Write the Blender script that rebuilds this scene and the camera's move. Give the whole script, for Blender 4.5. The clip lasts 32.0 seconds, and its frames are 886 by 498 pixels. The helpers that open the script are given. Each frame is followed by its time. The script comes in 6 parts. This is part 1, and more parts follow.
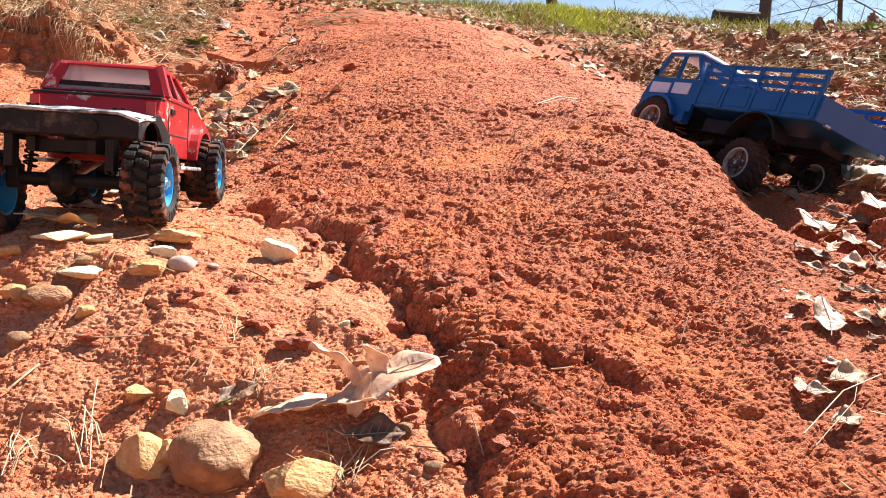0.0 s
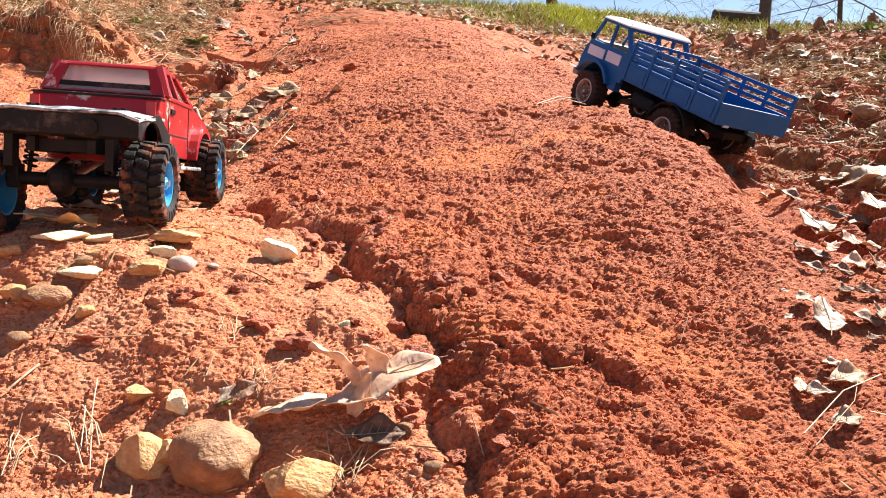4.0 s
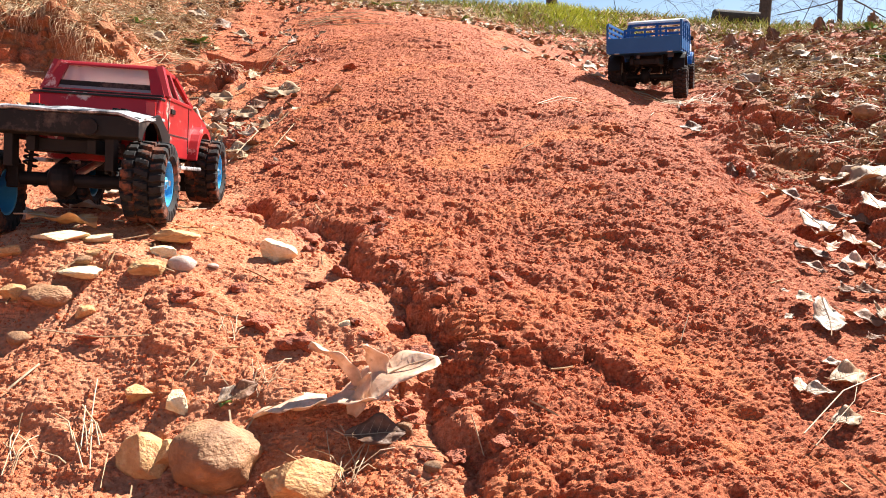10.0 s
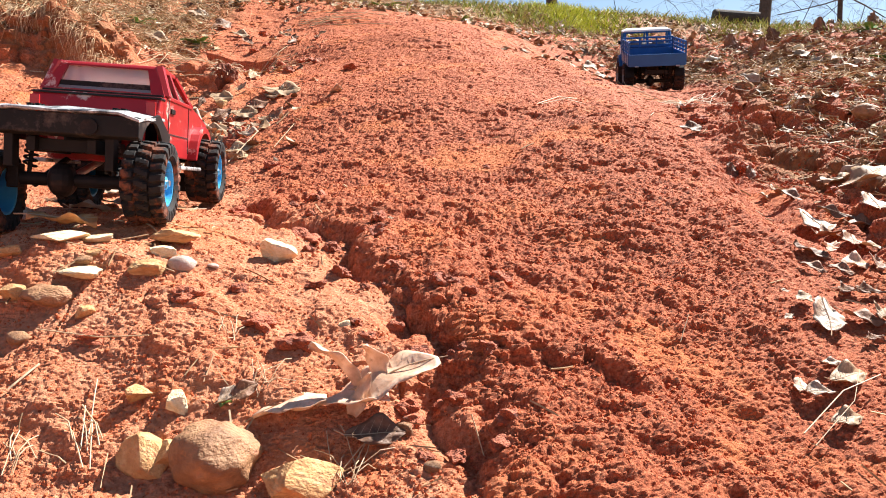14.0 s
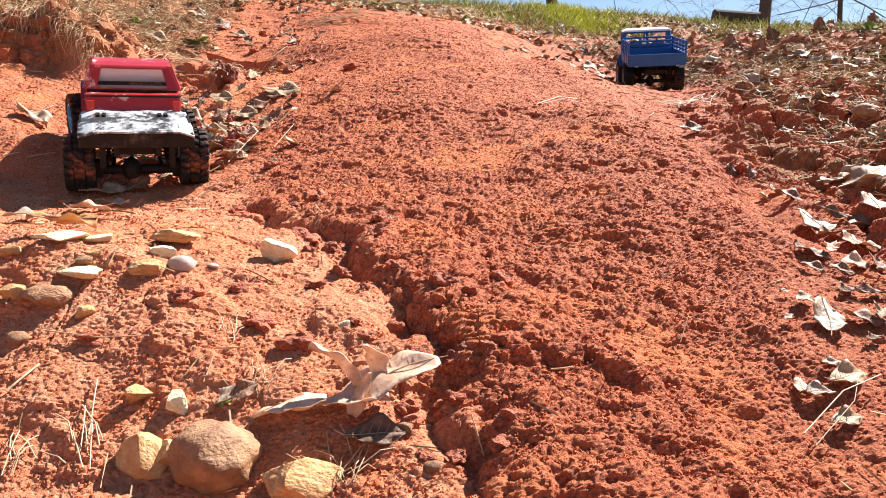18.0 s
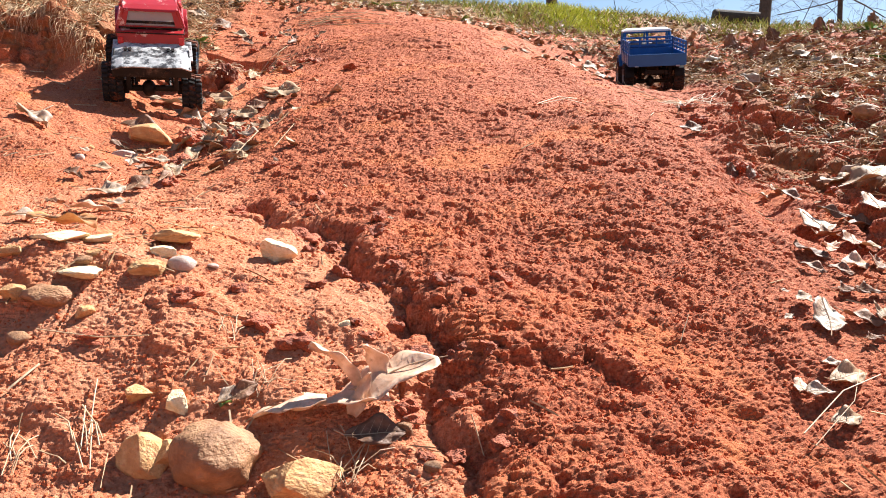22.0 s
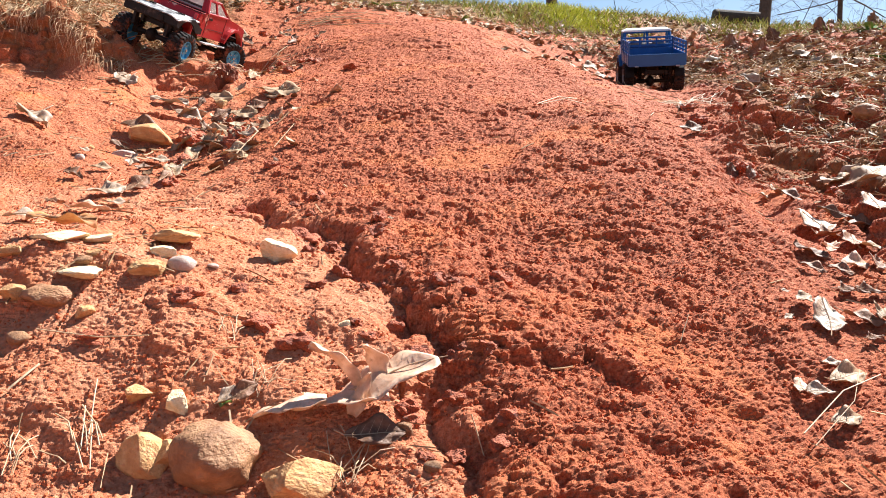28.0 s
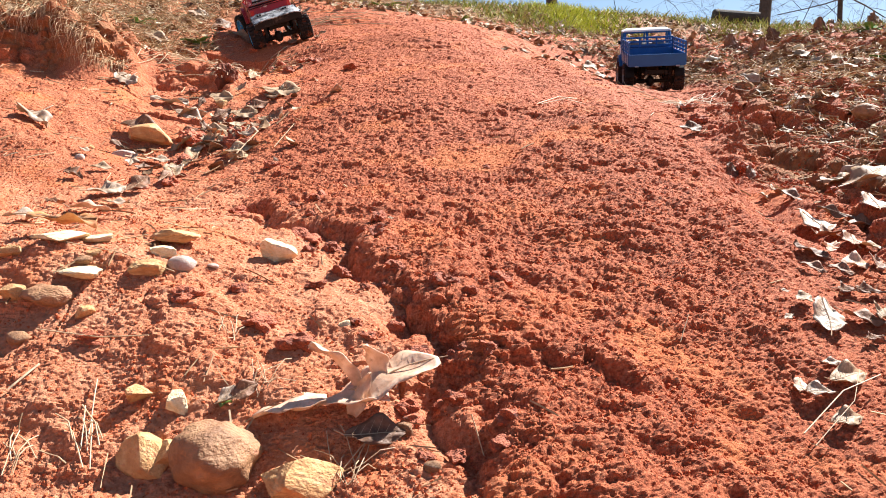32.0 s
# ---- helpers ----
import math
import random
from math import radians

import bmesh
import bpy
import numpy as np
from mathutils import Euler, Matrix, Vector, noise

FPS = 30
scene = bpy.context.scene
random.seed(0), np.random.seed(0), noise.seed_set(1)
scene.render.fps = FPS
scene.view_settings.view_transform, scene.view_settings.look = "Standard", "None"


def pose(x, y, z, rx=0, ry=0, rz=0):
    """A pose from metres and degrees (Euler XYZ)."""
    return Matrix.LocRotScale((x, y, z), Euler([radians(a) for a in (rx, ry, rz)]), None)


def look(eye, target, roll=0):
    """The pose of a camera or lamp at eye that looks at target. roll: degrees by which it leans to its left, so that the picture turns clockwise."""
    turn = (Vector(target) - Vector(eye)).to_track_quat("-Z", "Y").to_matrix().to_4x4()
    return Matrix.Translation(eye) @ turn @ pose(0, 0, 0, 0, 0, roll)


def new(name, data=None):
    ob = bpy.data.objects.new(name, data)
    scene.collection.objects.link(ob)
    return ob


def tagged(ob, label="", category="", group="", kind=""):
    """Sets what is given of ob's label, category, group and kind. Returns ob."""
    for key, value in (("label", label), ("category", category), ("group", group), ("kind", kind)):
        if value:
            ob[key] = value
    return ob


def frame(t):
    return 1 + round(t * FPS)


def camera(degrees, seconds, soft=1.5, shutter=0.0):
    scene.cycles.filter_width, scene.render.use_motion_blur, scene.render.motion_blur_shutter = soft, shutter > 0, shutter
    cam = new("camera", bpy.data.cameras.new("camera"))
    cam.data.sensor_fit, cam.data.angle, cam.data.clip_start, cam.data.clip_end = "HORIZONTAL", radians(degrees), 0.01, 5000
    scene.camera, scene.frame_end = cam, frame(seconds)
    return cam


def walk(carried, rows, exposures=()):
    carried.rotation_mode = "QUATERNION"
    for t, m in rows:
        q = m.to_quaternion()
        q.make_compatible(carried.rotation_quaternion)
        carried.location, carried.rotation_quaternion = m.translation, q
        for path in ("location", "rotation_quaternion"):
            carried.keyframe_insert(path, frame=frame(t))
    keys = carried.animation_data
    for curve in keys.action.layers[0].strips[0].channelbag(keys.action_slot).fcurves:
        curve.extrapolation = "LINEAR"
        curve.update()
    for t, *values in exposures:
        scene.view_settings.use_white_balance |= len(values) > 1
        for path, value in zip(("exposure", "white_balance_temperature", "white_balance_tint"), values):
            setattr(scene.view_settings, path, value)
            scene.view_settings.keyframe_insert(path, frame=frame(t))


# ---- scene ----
cam = camera(57.7, 32.0, soft=1.0)
EYE = pose(0, 0, 0.25, 84.0, 0, 0)
walk(cam, [(0, EYE), (32, EYE)], [(0, 1.64, 6350, 10), (12, 1.62, 6350, 10), (18, 1.56, 6150, 10), (32, 1.54, 6150, 10)])

# ---- light ----
SUN = Vector((0.52, 0.44, 0.74)).normalized()
world = bpy.data.worlds.new("world")
scene.world = world
world.use_nodes = True
wn = world.node_tree.nodes
sky = wn.new("ShaderNodeTexSky")
sky.sky_type = "NISHITA"
sky.sun_disc = False
sky.sun_elevation = math.asin(SUN.z)
sky.sun_rotation = math.atan2(SUN.x, SUN.y)
sky.altitude = 200
sky.dust_density = 0.7
sky.ozone_density = 2.0
wn["Background"].inputs[1].default_value = 0.044
world.node_tree.links.new(sky.outputs[0], wn["Background"].inputs[0])
lamp = bpy.data.lights.new("sun", "SUN")
lamp.energy, lamp.angle, lamp.color = 5.4, radians(0.55), (1.0, 0.95, 0.87)
sun = new("sun", lamp)
sun.matrix_world = look(SUN * 20, (0, 0, 0))


# ---- materials ----
def material(name, colors, scale=40, rough=0.8, metal=0.0, bump=0.0, bump_scale=None, detail=6, spec=0.5, spread=(0.3, 0.7),
             stain=None, stain_scale=8, stain_at=(0.55, 0.62), vary=0.0, coords="Object", emit=None):
    """Noise-mixed colours, with a second scale of stains, a bump and an optional change from piece to piece."""
    m = bpy.data.materials.new(name)
    m.use_nodes = True
    nt = m.node_tree
    n, link = nt.nodes, nt.links.new
    b = n["Principled BSDF"]
    tc = n.new("ShaderNodeTexCoord")
    tex = n.new("ShaderNodeTexNoise")
    tex.inputs["Scale"].default_value, tex.inputs["Detail"].default_value = scale, detail
    tex.inputs["Roughness"].default_value = 0.65
    link(tc.outputs[coords], tex.inputs["Vector"])
    ramp = n.new("ShaderNodeValToRGB")
    e = ramp.color_ramp.elements
    for i, c in enumerate(colors):
        at = spread[0] + (spread[1] - spread[0]) * i / max(1, len(colors) - 1)
        el = e[i] if i < 2 else e.new(at)
        el.position, el.color = at, (*c, 1)
    if len(colors) == 1:
        e[1].color = (*colors[0], 1)
    link(tex.outputs["Fac"], ramp.inputs["Fac"])
    out = ramp.outputs["Color"]
    if stain:
        t2 = n.new("ShaderNodeTexNoise")
        t2.inputs["Scale"].default_value, t2.inputs["Detail"].default_value = stain_scale, 8
        t2.inputs["Roughness"].default_value = 0.7
        link(tc.outputs[coords], t2.inputs["Vector"])
        r2 = n.new("ShaderNodeMapRange")
        r2.inputs["From Min"].default_value, r2.inputs["From Max"].default_value = stain_at
        link(t2.outputs["Fac"], r2.inputs["Value"])
        mx = n.new("ShaderNodeMix")
        mx.data_type = "RGBA"
        link(r2.outputs["Result"], mx.inputs["Factor"])
        link(out, mx.inputs["A"])
        mx.inputs["B"].default_value = (*stain, 1)
        out = mx.outputs["Result"]
    if vary:
        info = n.new("ShaderNodeObjectInfo")
        hsv = n.new("ShaderNodeHueSaturation")
        rng = n.new("ShaderNodeMapRange")
        rng.inputs["To Min"].default_value, rng.inputs["To Max"].default_value = 1 - vary, 1 + vary
        link(info.outputs["Random"], rng.inputs["Value"])
        link(rng.outputs["Result"], hsv.inputs["Value"])
        link(out, hsv.inputs["Color"])
        out = hsv.outputs["Color"]
    link(out, b.inputs["Base Color"])
    b.inputs["Roughness"].default_value, b.inputs["Metallic"].default_value = rough, metal
    b.inputs["Specular IOR Level"].default_value = spec
    if bump:
        t3 = n.new("ShaderNodeTexNoise")
        t3.inputs["Scale"].default_value, t3.inputs["Detail"].default_value = bump_scale or scale * 3, 6
        link(tc.outputs[coords], t3.inputs["Vector"])
        bp = n.new("ShaderNodeBump")
        bp.inputs["Strength"].default_value, bp.inputs["Distance"].default_value = 1.0, bump
        link(t3.outputs["Fac"], bp.inputs["Height"])
        link(bp.outputs["Normal"], b.inputs["Normal"])
    if emit:
        b.inputs["Emission Color"].default_value, b.inputs["Emission Strength"].default_value = (*emit[0], 1), emit[1]
    return m


RED = material("red_paint", [(0.26, 0.008, 0.011), (0.36, 0.015, 0.017)], 30, 0.38, bump=0.0002, bump_scale=60, stain=(0.60, 0.40, 0.34), stain_scale=42, stain_at=(0.585, 0.64))
RED_DARK = material("shadowed_seam", [(0.02, 0.012, 0.012)], 40, 0.6)
BLACK = material("black_plastic", [(0.006, 0.006, 0.007), (0.015, 0.014, 0.013)], 60, 0.55, spec=0.2, stain=(0.10, 0.075, 0.062), stain_scale=36, stain_at=(0.54, 0.68))
RUBBER = material("black_rubber", [(0.011, 0.010, 0.010), (0.024, 0.022, 0.021)], 80, 0.8, spec=0.25, bump=0.0003, bump_scale=400, stain=(0.17, 0.060, 0.032), stain_scale=55, stain_at=(0.50, 0.60))
RUBBER_DUSTY = material("dusty_rubber", [(0.035, 0.022, 0.018), (0.06, 0.036, 0.028)], 80, 0.9, spec=0.2, bump=0.0003, bump_scale=400, stain=(0.025, 0.02, 0.02), stain_scale=30, stain_at=(0.5, 0.65))
BLUE_RIM = material("blue_anodised_rim", [(0.06, 0.33, 0.60), (0.10, 0.44, 0.72)], 60, 0.4, metal=0.2, stain=(0.25, 0.13, 0.09), stain_scale=60, stain_at=(0.6, 0.72))
CREAM_RIM = material("cream_rim", [(0.42, 0.38, 0.34), (0.52, 0.47, 0.41)], 60, 0.6, stain=(0.24, 0.11, 0.07), stain_scale=70, stain_at=(0.48, 0.66))
RUSTY = material("rusty_brown_wheel_disc", [(0.10, 0.045, 0.028), (0.22, 0.11, 0.07)], 60, 0.7, stain=(0.34, 0.26, 0.20), stain_scale=90, stain_at=(0.56, 0.68))
STEEL = material("steel", [(0.42, 0.42, 0.42), (0.55, 0.55, 0.54)], 60, 0.35, metal=0.9)
PLATE = material("scuffed_white_plate", [(0.26, 0.26, 0.26), (0.56, 0.55, 0.54)], 70, 0.4, bump=0.0006, bump_scale=90, stain=(0.035, 0.033, 0.034), stain_scale=46, stain_at=(0.47, 0.56))
CHASSIS = material("dark_chassis", [(0.007, 0.006, 0.006), (0.018, 0.015, 0.014)], 60, 0.6, spec=0.2, stain=(0.06, 0.03, 0.02), stain_scale=30, stain_at=(0.58, 0.74))
BLUE = material("blue_paint", [(0.012, 0.085, 0.25), (0.018, 0.110, 0.31)], 30, 0.4, spec=0.25, bump=0.00015, bump_scale=50, stain=(0.06, 0.10, 0.22), stain_scale=26, stain_at=(0.62, 0.85))
PALE_BLUE = material("pale_panel_paint", [(0.50, 0.54, 0.66), (0.58, 0.62, 0.72)], 30, 0.45, stain=(0.36, 0.28, 0.26), stain_scale=25, stain_at=(0.6, 0.75))
WHITE = material("white_roof_paint", [(0.74, 0.72, 0.68), (0.82, 0.80, 0.77)], 30, 0.5, stain=(0.55, 0.42, 0.34), stain_scale=20, stain_at=(0.62, 0.8))
GREY = material("grey_plastic", [(0.16, 0.16, 0.16), (0.24, 0.24, 0.23)], 80, 0.6)
LAMP_RED = material("tail_lamp_red", [(0.45, 0.02, 0.02)], 30, 0.25)


def glass_material():
    m = bpy.data.materials.new("tinted_glass")
    m.use_nodes = True
    b = m.node_tree.nodes["Principled BSDF"]
    b.inputs["Base Color"].default_value = (0.86, 0.80, 0.79, 1)
    b.inputs["Roughness"].default_value = 0.22
    b.inputs["Transmission Weight"].default_value = 0.72
    b.inputs["IOR"].default_value = 1.2
    return m


GLASS = glass_material()


def soil_material():
    """Red clay: crumbs, orange rubbed patches and pale dust, with a fine grain."""
    m = bpy.data.materials.new("red_clay")
    m.use_nodes = True
    nt = m.node_tree
    n, link = nt.nodes, nt.links.new
    b = n["Principled BSDF"]
    tc = n.new("ShaderNodeTexCoord")

    def noise_of(scale, detail, rough=0.6):
        t = n.new("ShaderNodeTexNoise")
        t.inputs["Scale"].default_value, t.inputs["Detail"].default_value = scale, detail
        t.inputs["Roughness"].default_value = rough
        link(tc.outputs["Object"], t.inputs["Vector"])
        return t.outputs["Fac"]

    def ramp_of(fac, *stops):
        r = n.new("ShaderNodeValToRGB")
        e = r.color_ramp.elements
        for i, (at, c) in enumerate(stops):
            el = e[i] if i < 2 else e.new(at)
            el.position, el.color = at, (*c, 1)
        link(fac, r.inputs["Fac"])
        return r.outputs["Color"]

    def mixed(fac, a, c):
        mx = n.new("ShaderNodeMix")
        mx.data_type = "RGBA"
        link(fac, mx.inputs["Factor"])
        link(a, mx.inputs["A"])
        link(c, mx.inputs["B"])
        return mx.outputs["Result"]

    def scaled(fac, lo, hi, top=1.0):
        r = n.new("ShaderNodeMapRange")
        r.inputs["From Min"].default_value, r.inputs["From Max"].default_value = lo, hi
        r.inputs["To Max"].default_value = top
        link(fac, r.inputs["Value"])
        return r.outputs["Result"]

    grain = noise_of(420, 8, 0.7)
    # dark tone: moist mound clay, and clod shade coloured into the right side
    wet_and_shaded = ramp_of(grain, (0.32, (0.16, 0.037, 0.019)), (0.5, (0.39, 0.108, 0.049)), (0.69, (0.58, 0.215, 0.110)))
    dry = ramp_of(grain, (0.32, (0.29, 0.076, 0.034)), (0.5, (0.53, 0.180, 0.085)), (0.69, (0.68, 0.31, 0.175)))
    orange = ramp_of(noise_of(260, 6), (0.3, (0.45, 0.115, 0.038)), (0.7, (0.57, 0.19, 0.072)))
    attr = n.new("ShaderNodeAttribute")
    attr.attribute_name = "crumbs"
    col = mixed(attr.outputs["Fac"], dry, wet_and_shaded)
    rub = n.new("ShaderNodeAttribute")
    rub.attribute_name = "rubbed"
    most = n.new("ShaderNodeMath")
    most.operation = "MAXIMUM"
    link(scaled(noise_of(13, 6), 0.52, 0.68, 0.85), most.inputs[0])
    link(rub.outputs["Fac"], most.inputs[1])
    col = mixed(most.outputs[0], col, orange)
    dust = ramp_of(noise_of(300, 6), (0.3, (0.46, 0.20, 0.11)), (0.7, (0.60, 0.33, 0.20)))
    dusty = n.new("ShaderNodeAttribute")
    dusty.attribute_name = "dust"
    mul = n.new("ShaderNodeMath")
    mul.operation = "MULTIPLY"
    link(dusty.outputs["Fac"], mul.inputs[0])
    link(scaled(noise_of(22, 8, 0.75), 0.44, 0.62, 0.6), mul.inputs[1])
    col = mixed(mul.outputs[0], col, dust)
    turf = ramp_of(noise_of(60, 8, 0.7), (0.3, (0.12, 0.052, 0.025)), (0.5, (0.25, 0.125, 0.056)), (0.7, (0.40, 0.26, 0.125)))
    grass = n.new("ShaderNodeAttribute")
    grass.attribute_name = "turf"
    col = mixed(grass.outputs["Fac"], col, turf)
    link(col, b.inputs["Base Color"])
    b.inputs["Roughness"].default_value = 0.72
    b.inputs["Specular IOR Level"].default_value = 0.08
    bp = n.new("ShaderNodeBump")
    bp.inputs["Strength"].default_value, bp.inputs["Distance"].default_value = 1.0, 0.0013
    add = n.new("ShaderNodeMath")
    link(noise_of(1100, 5, 0.7), add.inputs[0])
    link(noise_of(330, 4, 0.6), add.inputs[1])
    link(add.outputs[0], bp.inputs["Height"])
    link(bp.outputs["Normal"], b.inputs["Normal"])
    return m


SOIL = soil_material()

# ---- ground ----
# Lines that run up the hill: (x, y, z) of the bank, the wheel track, the gully, the clay mound and the rut beside it.
LINES = {
    "far_bank": [(-0.274, 0.346, 0.101), (-0.342, 0.462, 0.151), (-0.429, 0.618, 0.196), (-0.591, 0.906, 0.254), (-0.777, 1.27, 0.377), (-0.88, 1.534, 0.492), (-0.965, 1.797, 0.604), (-1.222, 2.479, 0.874)],
    "bank": [(-0.188, 0.356, 0.097), (-0.214, 0.41, 0.13), (-0.237, 0.458, 0.159), (-0.26, 0.506, 0.198), (-0.398, 0.761, 0.209), (-0.499, 0.988, 0.288), (-0.553, 1.165, 0.343), (-0.654, 1.406, 0.433), (-0.712, 1.515, 0.513), (-0.892, 2.161, 0.724)],
    "track": [(-0.118, 0.356, 0.097), (-0.132, 0.405, 0.132), (-0.145, 0.448, 0.158), (-0.163, 0.506, 0.187), (-0.2, 0.639, 0.203), (-0.272, 0.802, 0.21), (-0.376, 1.028, 0.251), (-0.415, 1.235, 0.322), (-0.483, 1.444, 0.432), (-0.498, 1.591, 0.443), (-0.654, 2.102, 0.629), (-0.767, 2.781, 0.876)],
    "gully": [(-0.022, 0.356, 0.1), (-0.027, 0.399, 0.121), (-0.046, 0.442, 0.147), (-0.073, 0.504, 0.168), (-0.118, 0.587, 0.195), (-0.197, 0.73, 0.208), (-0.248, 0.925, 0.242), (-0.285, 1.194, 0.295), (-0.314, 1.443, 0.391), (-0.343, 1.754, 0.458), (-0.467, 2.098, 0.583), (-0.501, 2.773, 0.801)],
    "shoulder": [(0.024, 0.347, 0.104), (0.019, 0.399, 0.121), (0.005, 0.457, 0.15), (-0.036, 0.535, 0.178), (-0.104, 0.659, 0.21), (-0.18, 0.845, 0.24), (-0.2, 1.093, 0.314), (-0.232, 1.372, 0.379), (-0.276, 1.787, 0.499), (-0.278, 2.203, 0.654)],
    "crest": [(0.065, 0.337, 0.108), (0.079, 0.41, 0.13), (0.083, 0.493, 0.156), (0.083, 0.597, 0.187), (0.074, 0.721, 0.226), (0.059, 0.888, 0.279), (0.041, 1.064, 0.338), (0.015, 1.374, 0.405), (-0.029, 1.737, 0.522), (-0.124, 2.152, 0.631), (-0.131, 2.977, 0.831)],
    "brow": [(0.118, 0.347, 0.104), (0.139, 0.415, 0.129), (0.164, 0.493, 0.156), (0.185, 0.587, 0.188), (0.197, 0.691, 0.227), (0.207, 0.858, 0.281), (0.206, 1.116, 0.312), (0.232, 1.426, 0.395), (0.217, 1.787, 0.464), (0.097, 2.149, 0.596), (0.237, 2.975, 0.813)],
    "foot": [(0.171, 0.356, 0.1), (0.192, 0.419, 0.127), (0.217, 0.493, 0.156), (0.268, 0.596, 0.184), (0.308, 0.76, 0.208)],
    "rut": [(0.202, 0.356, 0.1), (0.237, 0.424, 0.126), (0.289, 0.522, 0.15), (0.371, 0.676, 0.179), (0.436, 0.93, 0.206), (0.32, 1.025, 0.235), (0.334, 1.211, 0.292), (0.365, 1.398, 0.361), (0.449, 1.725, 0.392), (0.555, 2.134, 0.45), (0.661, 2.554, 0.64), (0.767, 2.972, 0.78)],
    "right_bank": [(0.33, 0.429, 0.124), (0.443, 0.614, 0.16), (0.547, 0.85, 0.209), (0.602, 1.057, 0.254), (0.629, 1.264, 0.32), (0.716, 1.624, 0.408), (0.866, 2.038, 0.481), (1.04, 2.453, 0.634), (1.213, 2.868, 0.746)],
    "far_right": [(0.74, 0.798, 0.189), (0.941, 1.109, 0.275), (1.087, 1.473, 0.394), (1.223, 1.835, 0.489), (1.34, 2.248, 0.596), (1.492, 2.662, 0.703)],
    "rim": [(-2.5, 0, 0.3), (2.5, 0, 0.15), (-1.2, -0.6, 0), (0, -0.6, -0.03), (1.2, -0.6, -0), (-0.35, 0, 0.06), (0, 0.05, 0.035), (0.35, 0, 0.05), (-0.25, 0.22, 0.07), (0, 0.22, 0.065), (0.25, 0.22, 0.065), (-3, 1.5, 0.751), (3, 1.5, 0.5), (-3, 3.2, 1.05), (-1.2, 3.2, 1), (-0.4, 3.3, 0.9), (0.2, 3.3, 0.8), (0.8, 3.3, 0.75), (1.6, 3.2, 0.7), (3, 3.2, 0.72), (-3, 6, 1.05), (-1, 6, 0.9), (0, 6, 0.76), (1, 6, 0.7), (3, 6, 0.7)],
}
NODES = np.array([p for line in LINES.values() for p in line])


def warp(x, y):
    w = np.sqrt((y + 0.2) ** 2 + 0.05)
    return np.stack([x / w, np.log(np.maximum(y + 1.0, 0.05)) * 1.6 + np.log(w) * 0.6], -1)


def spread_of(a, b):
    return np.sqrt(((a[:, None, :] - b[None]) ** 2).sum(-1) + 0.0025)


KNOTS = warp(NODES[:, 0], NODES[:, 1])
_n = len(NODES)
_sys = np.block([[spread_of(KNOTS, KNOTS) + 1e-4 * np.eye(_n), np.ones((_n, 1))], [np.ones((1, _n)), np.zeros((1, 1))]])
WEIGHTS = np.linalg.solve(_sys, np.append(NODES[:, 2], 0.0))


def smooth(a, b, x):
    t = np.clip((x - a) / (b - a), 0, 1)
    return t * t * (3 - 2 * t)


def far_level(y):
    return -0.05 + 0.75 * smooth(-1.0, 2.0, y)


def hill(x, y):
    """The smooth ground: the height at arrays x, y."""
    x, y = np.atleast_1d(np.asarray(x, float)), np.atleast_1d(np.asarray(y, float))
    out = np.empty(len(x))
    away = smooth(2.6, 5.0, np.hypot(x, y - 1.2))
    for i in range(0, len(x), 60000):
        s = slice(i, i + 60000)
        near = away[s] < 1
        z = far_level(y[s])
        if near.any():
            q = warp(np.clip(x[s][near], -6, 6), np.clip(y[s][near], -0.8, 7))
            h = spread_of(q, KNOTS) @ WEIGHTS[:-1] + WEIGHTS[-1]
            z[near] = h * (1 - away[s][near]) + z[near] * away[s][near]
        out[s] = z
    return out


def rand2(ix, iy, seed):
    h = (ix.astype(np.int64) * 374761393 + iy.astype(np.int64) * 668265263 + seed * 1442695041) & 0xFFFFFFFF
    h = ((h ^ (h >> 13)) * 1274126177) & 0xFFFFFFFF
    h = ((h ^ (h >> 16)) * 2246822519) & 0xFFFFFFFF
    return ((h ^ (h >> 15)) & 0xFFFFFF) / float(0x1000000)


def soft_noise(x, y, size, seed):
    """Value noise from -1 to 1."""
    x, y = x / size, y / size
    ix, iy = np.floor(x), np.floor(y)
    fx, fy = x - ix, y - iy
    fx, fy = fx * fx * (3 - 2 * fx), fy * fy * (3 - 2 * fy)
    a, b = rand2(ix, iy, seed), rand2(ix + 1, iy, seed)
    c, d = rand2(ix, iy + 1, seed), rand2(ix + 1, iy + 1, seed)
    return 2 * (a + (b - a) * fx + (c - a) * fy + (a - b - c + d) * fx * fy) - 1


def crumbs_noise(x, y, size, seed):
    """Rounded crumbs that fill the plane: the height in each, 0 to 1."""
    x, y = x / size, y / size
    ix, iy = np.floor(x), np.floor(y)
    best = np.zeros(len(x))
    for dx in (-1, 0, 1):
        for dy in (-1, 0, 1):
            jx, jy = ix + dx, iy + dy
            px, py = jx + rand2(jx, jy, seed), jy + rand2(jx, jy, seed + 1)
            r = 0.45 + 0.6 * rand2(jx, jy, seed + 2)
            d2 = ((x - px) ** 2 + (y - py) ** 2) / (r * r)
            best = np.maximum(best, np.sqrt(np.maximum(0, 1 - d2)) * r)
    return best


def line_x(name, y):
    p = np.array(LINES[name])
    return np.interp(y, p[:, 1], p[:, 0])


CRACK = [(0.30, 0.020), (0.36, 0.0117), (0.41, 0.0046), (0.45, -0.0076), (0.49, -0.015), (0.55, -0.056), (0.60, -0.078), (0.68, -0.155), (0.74, -0.20)]


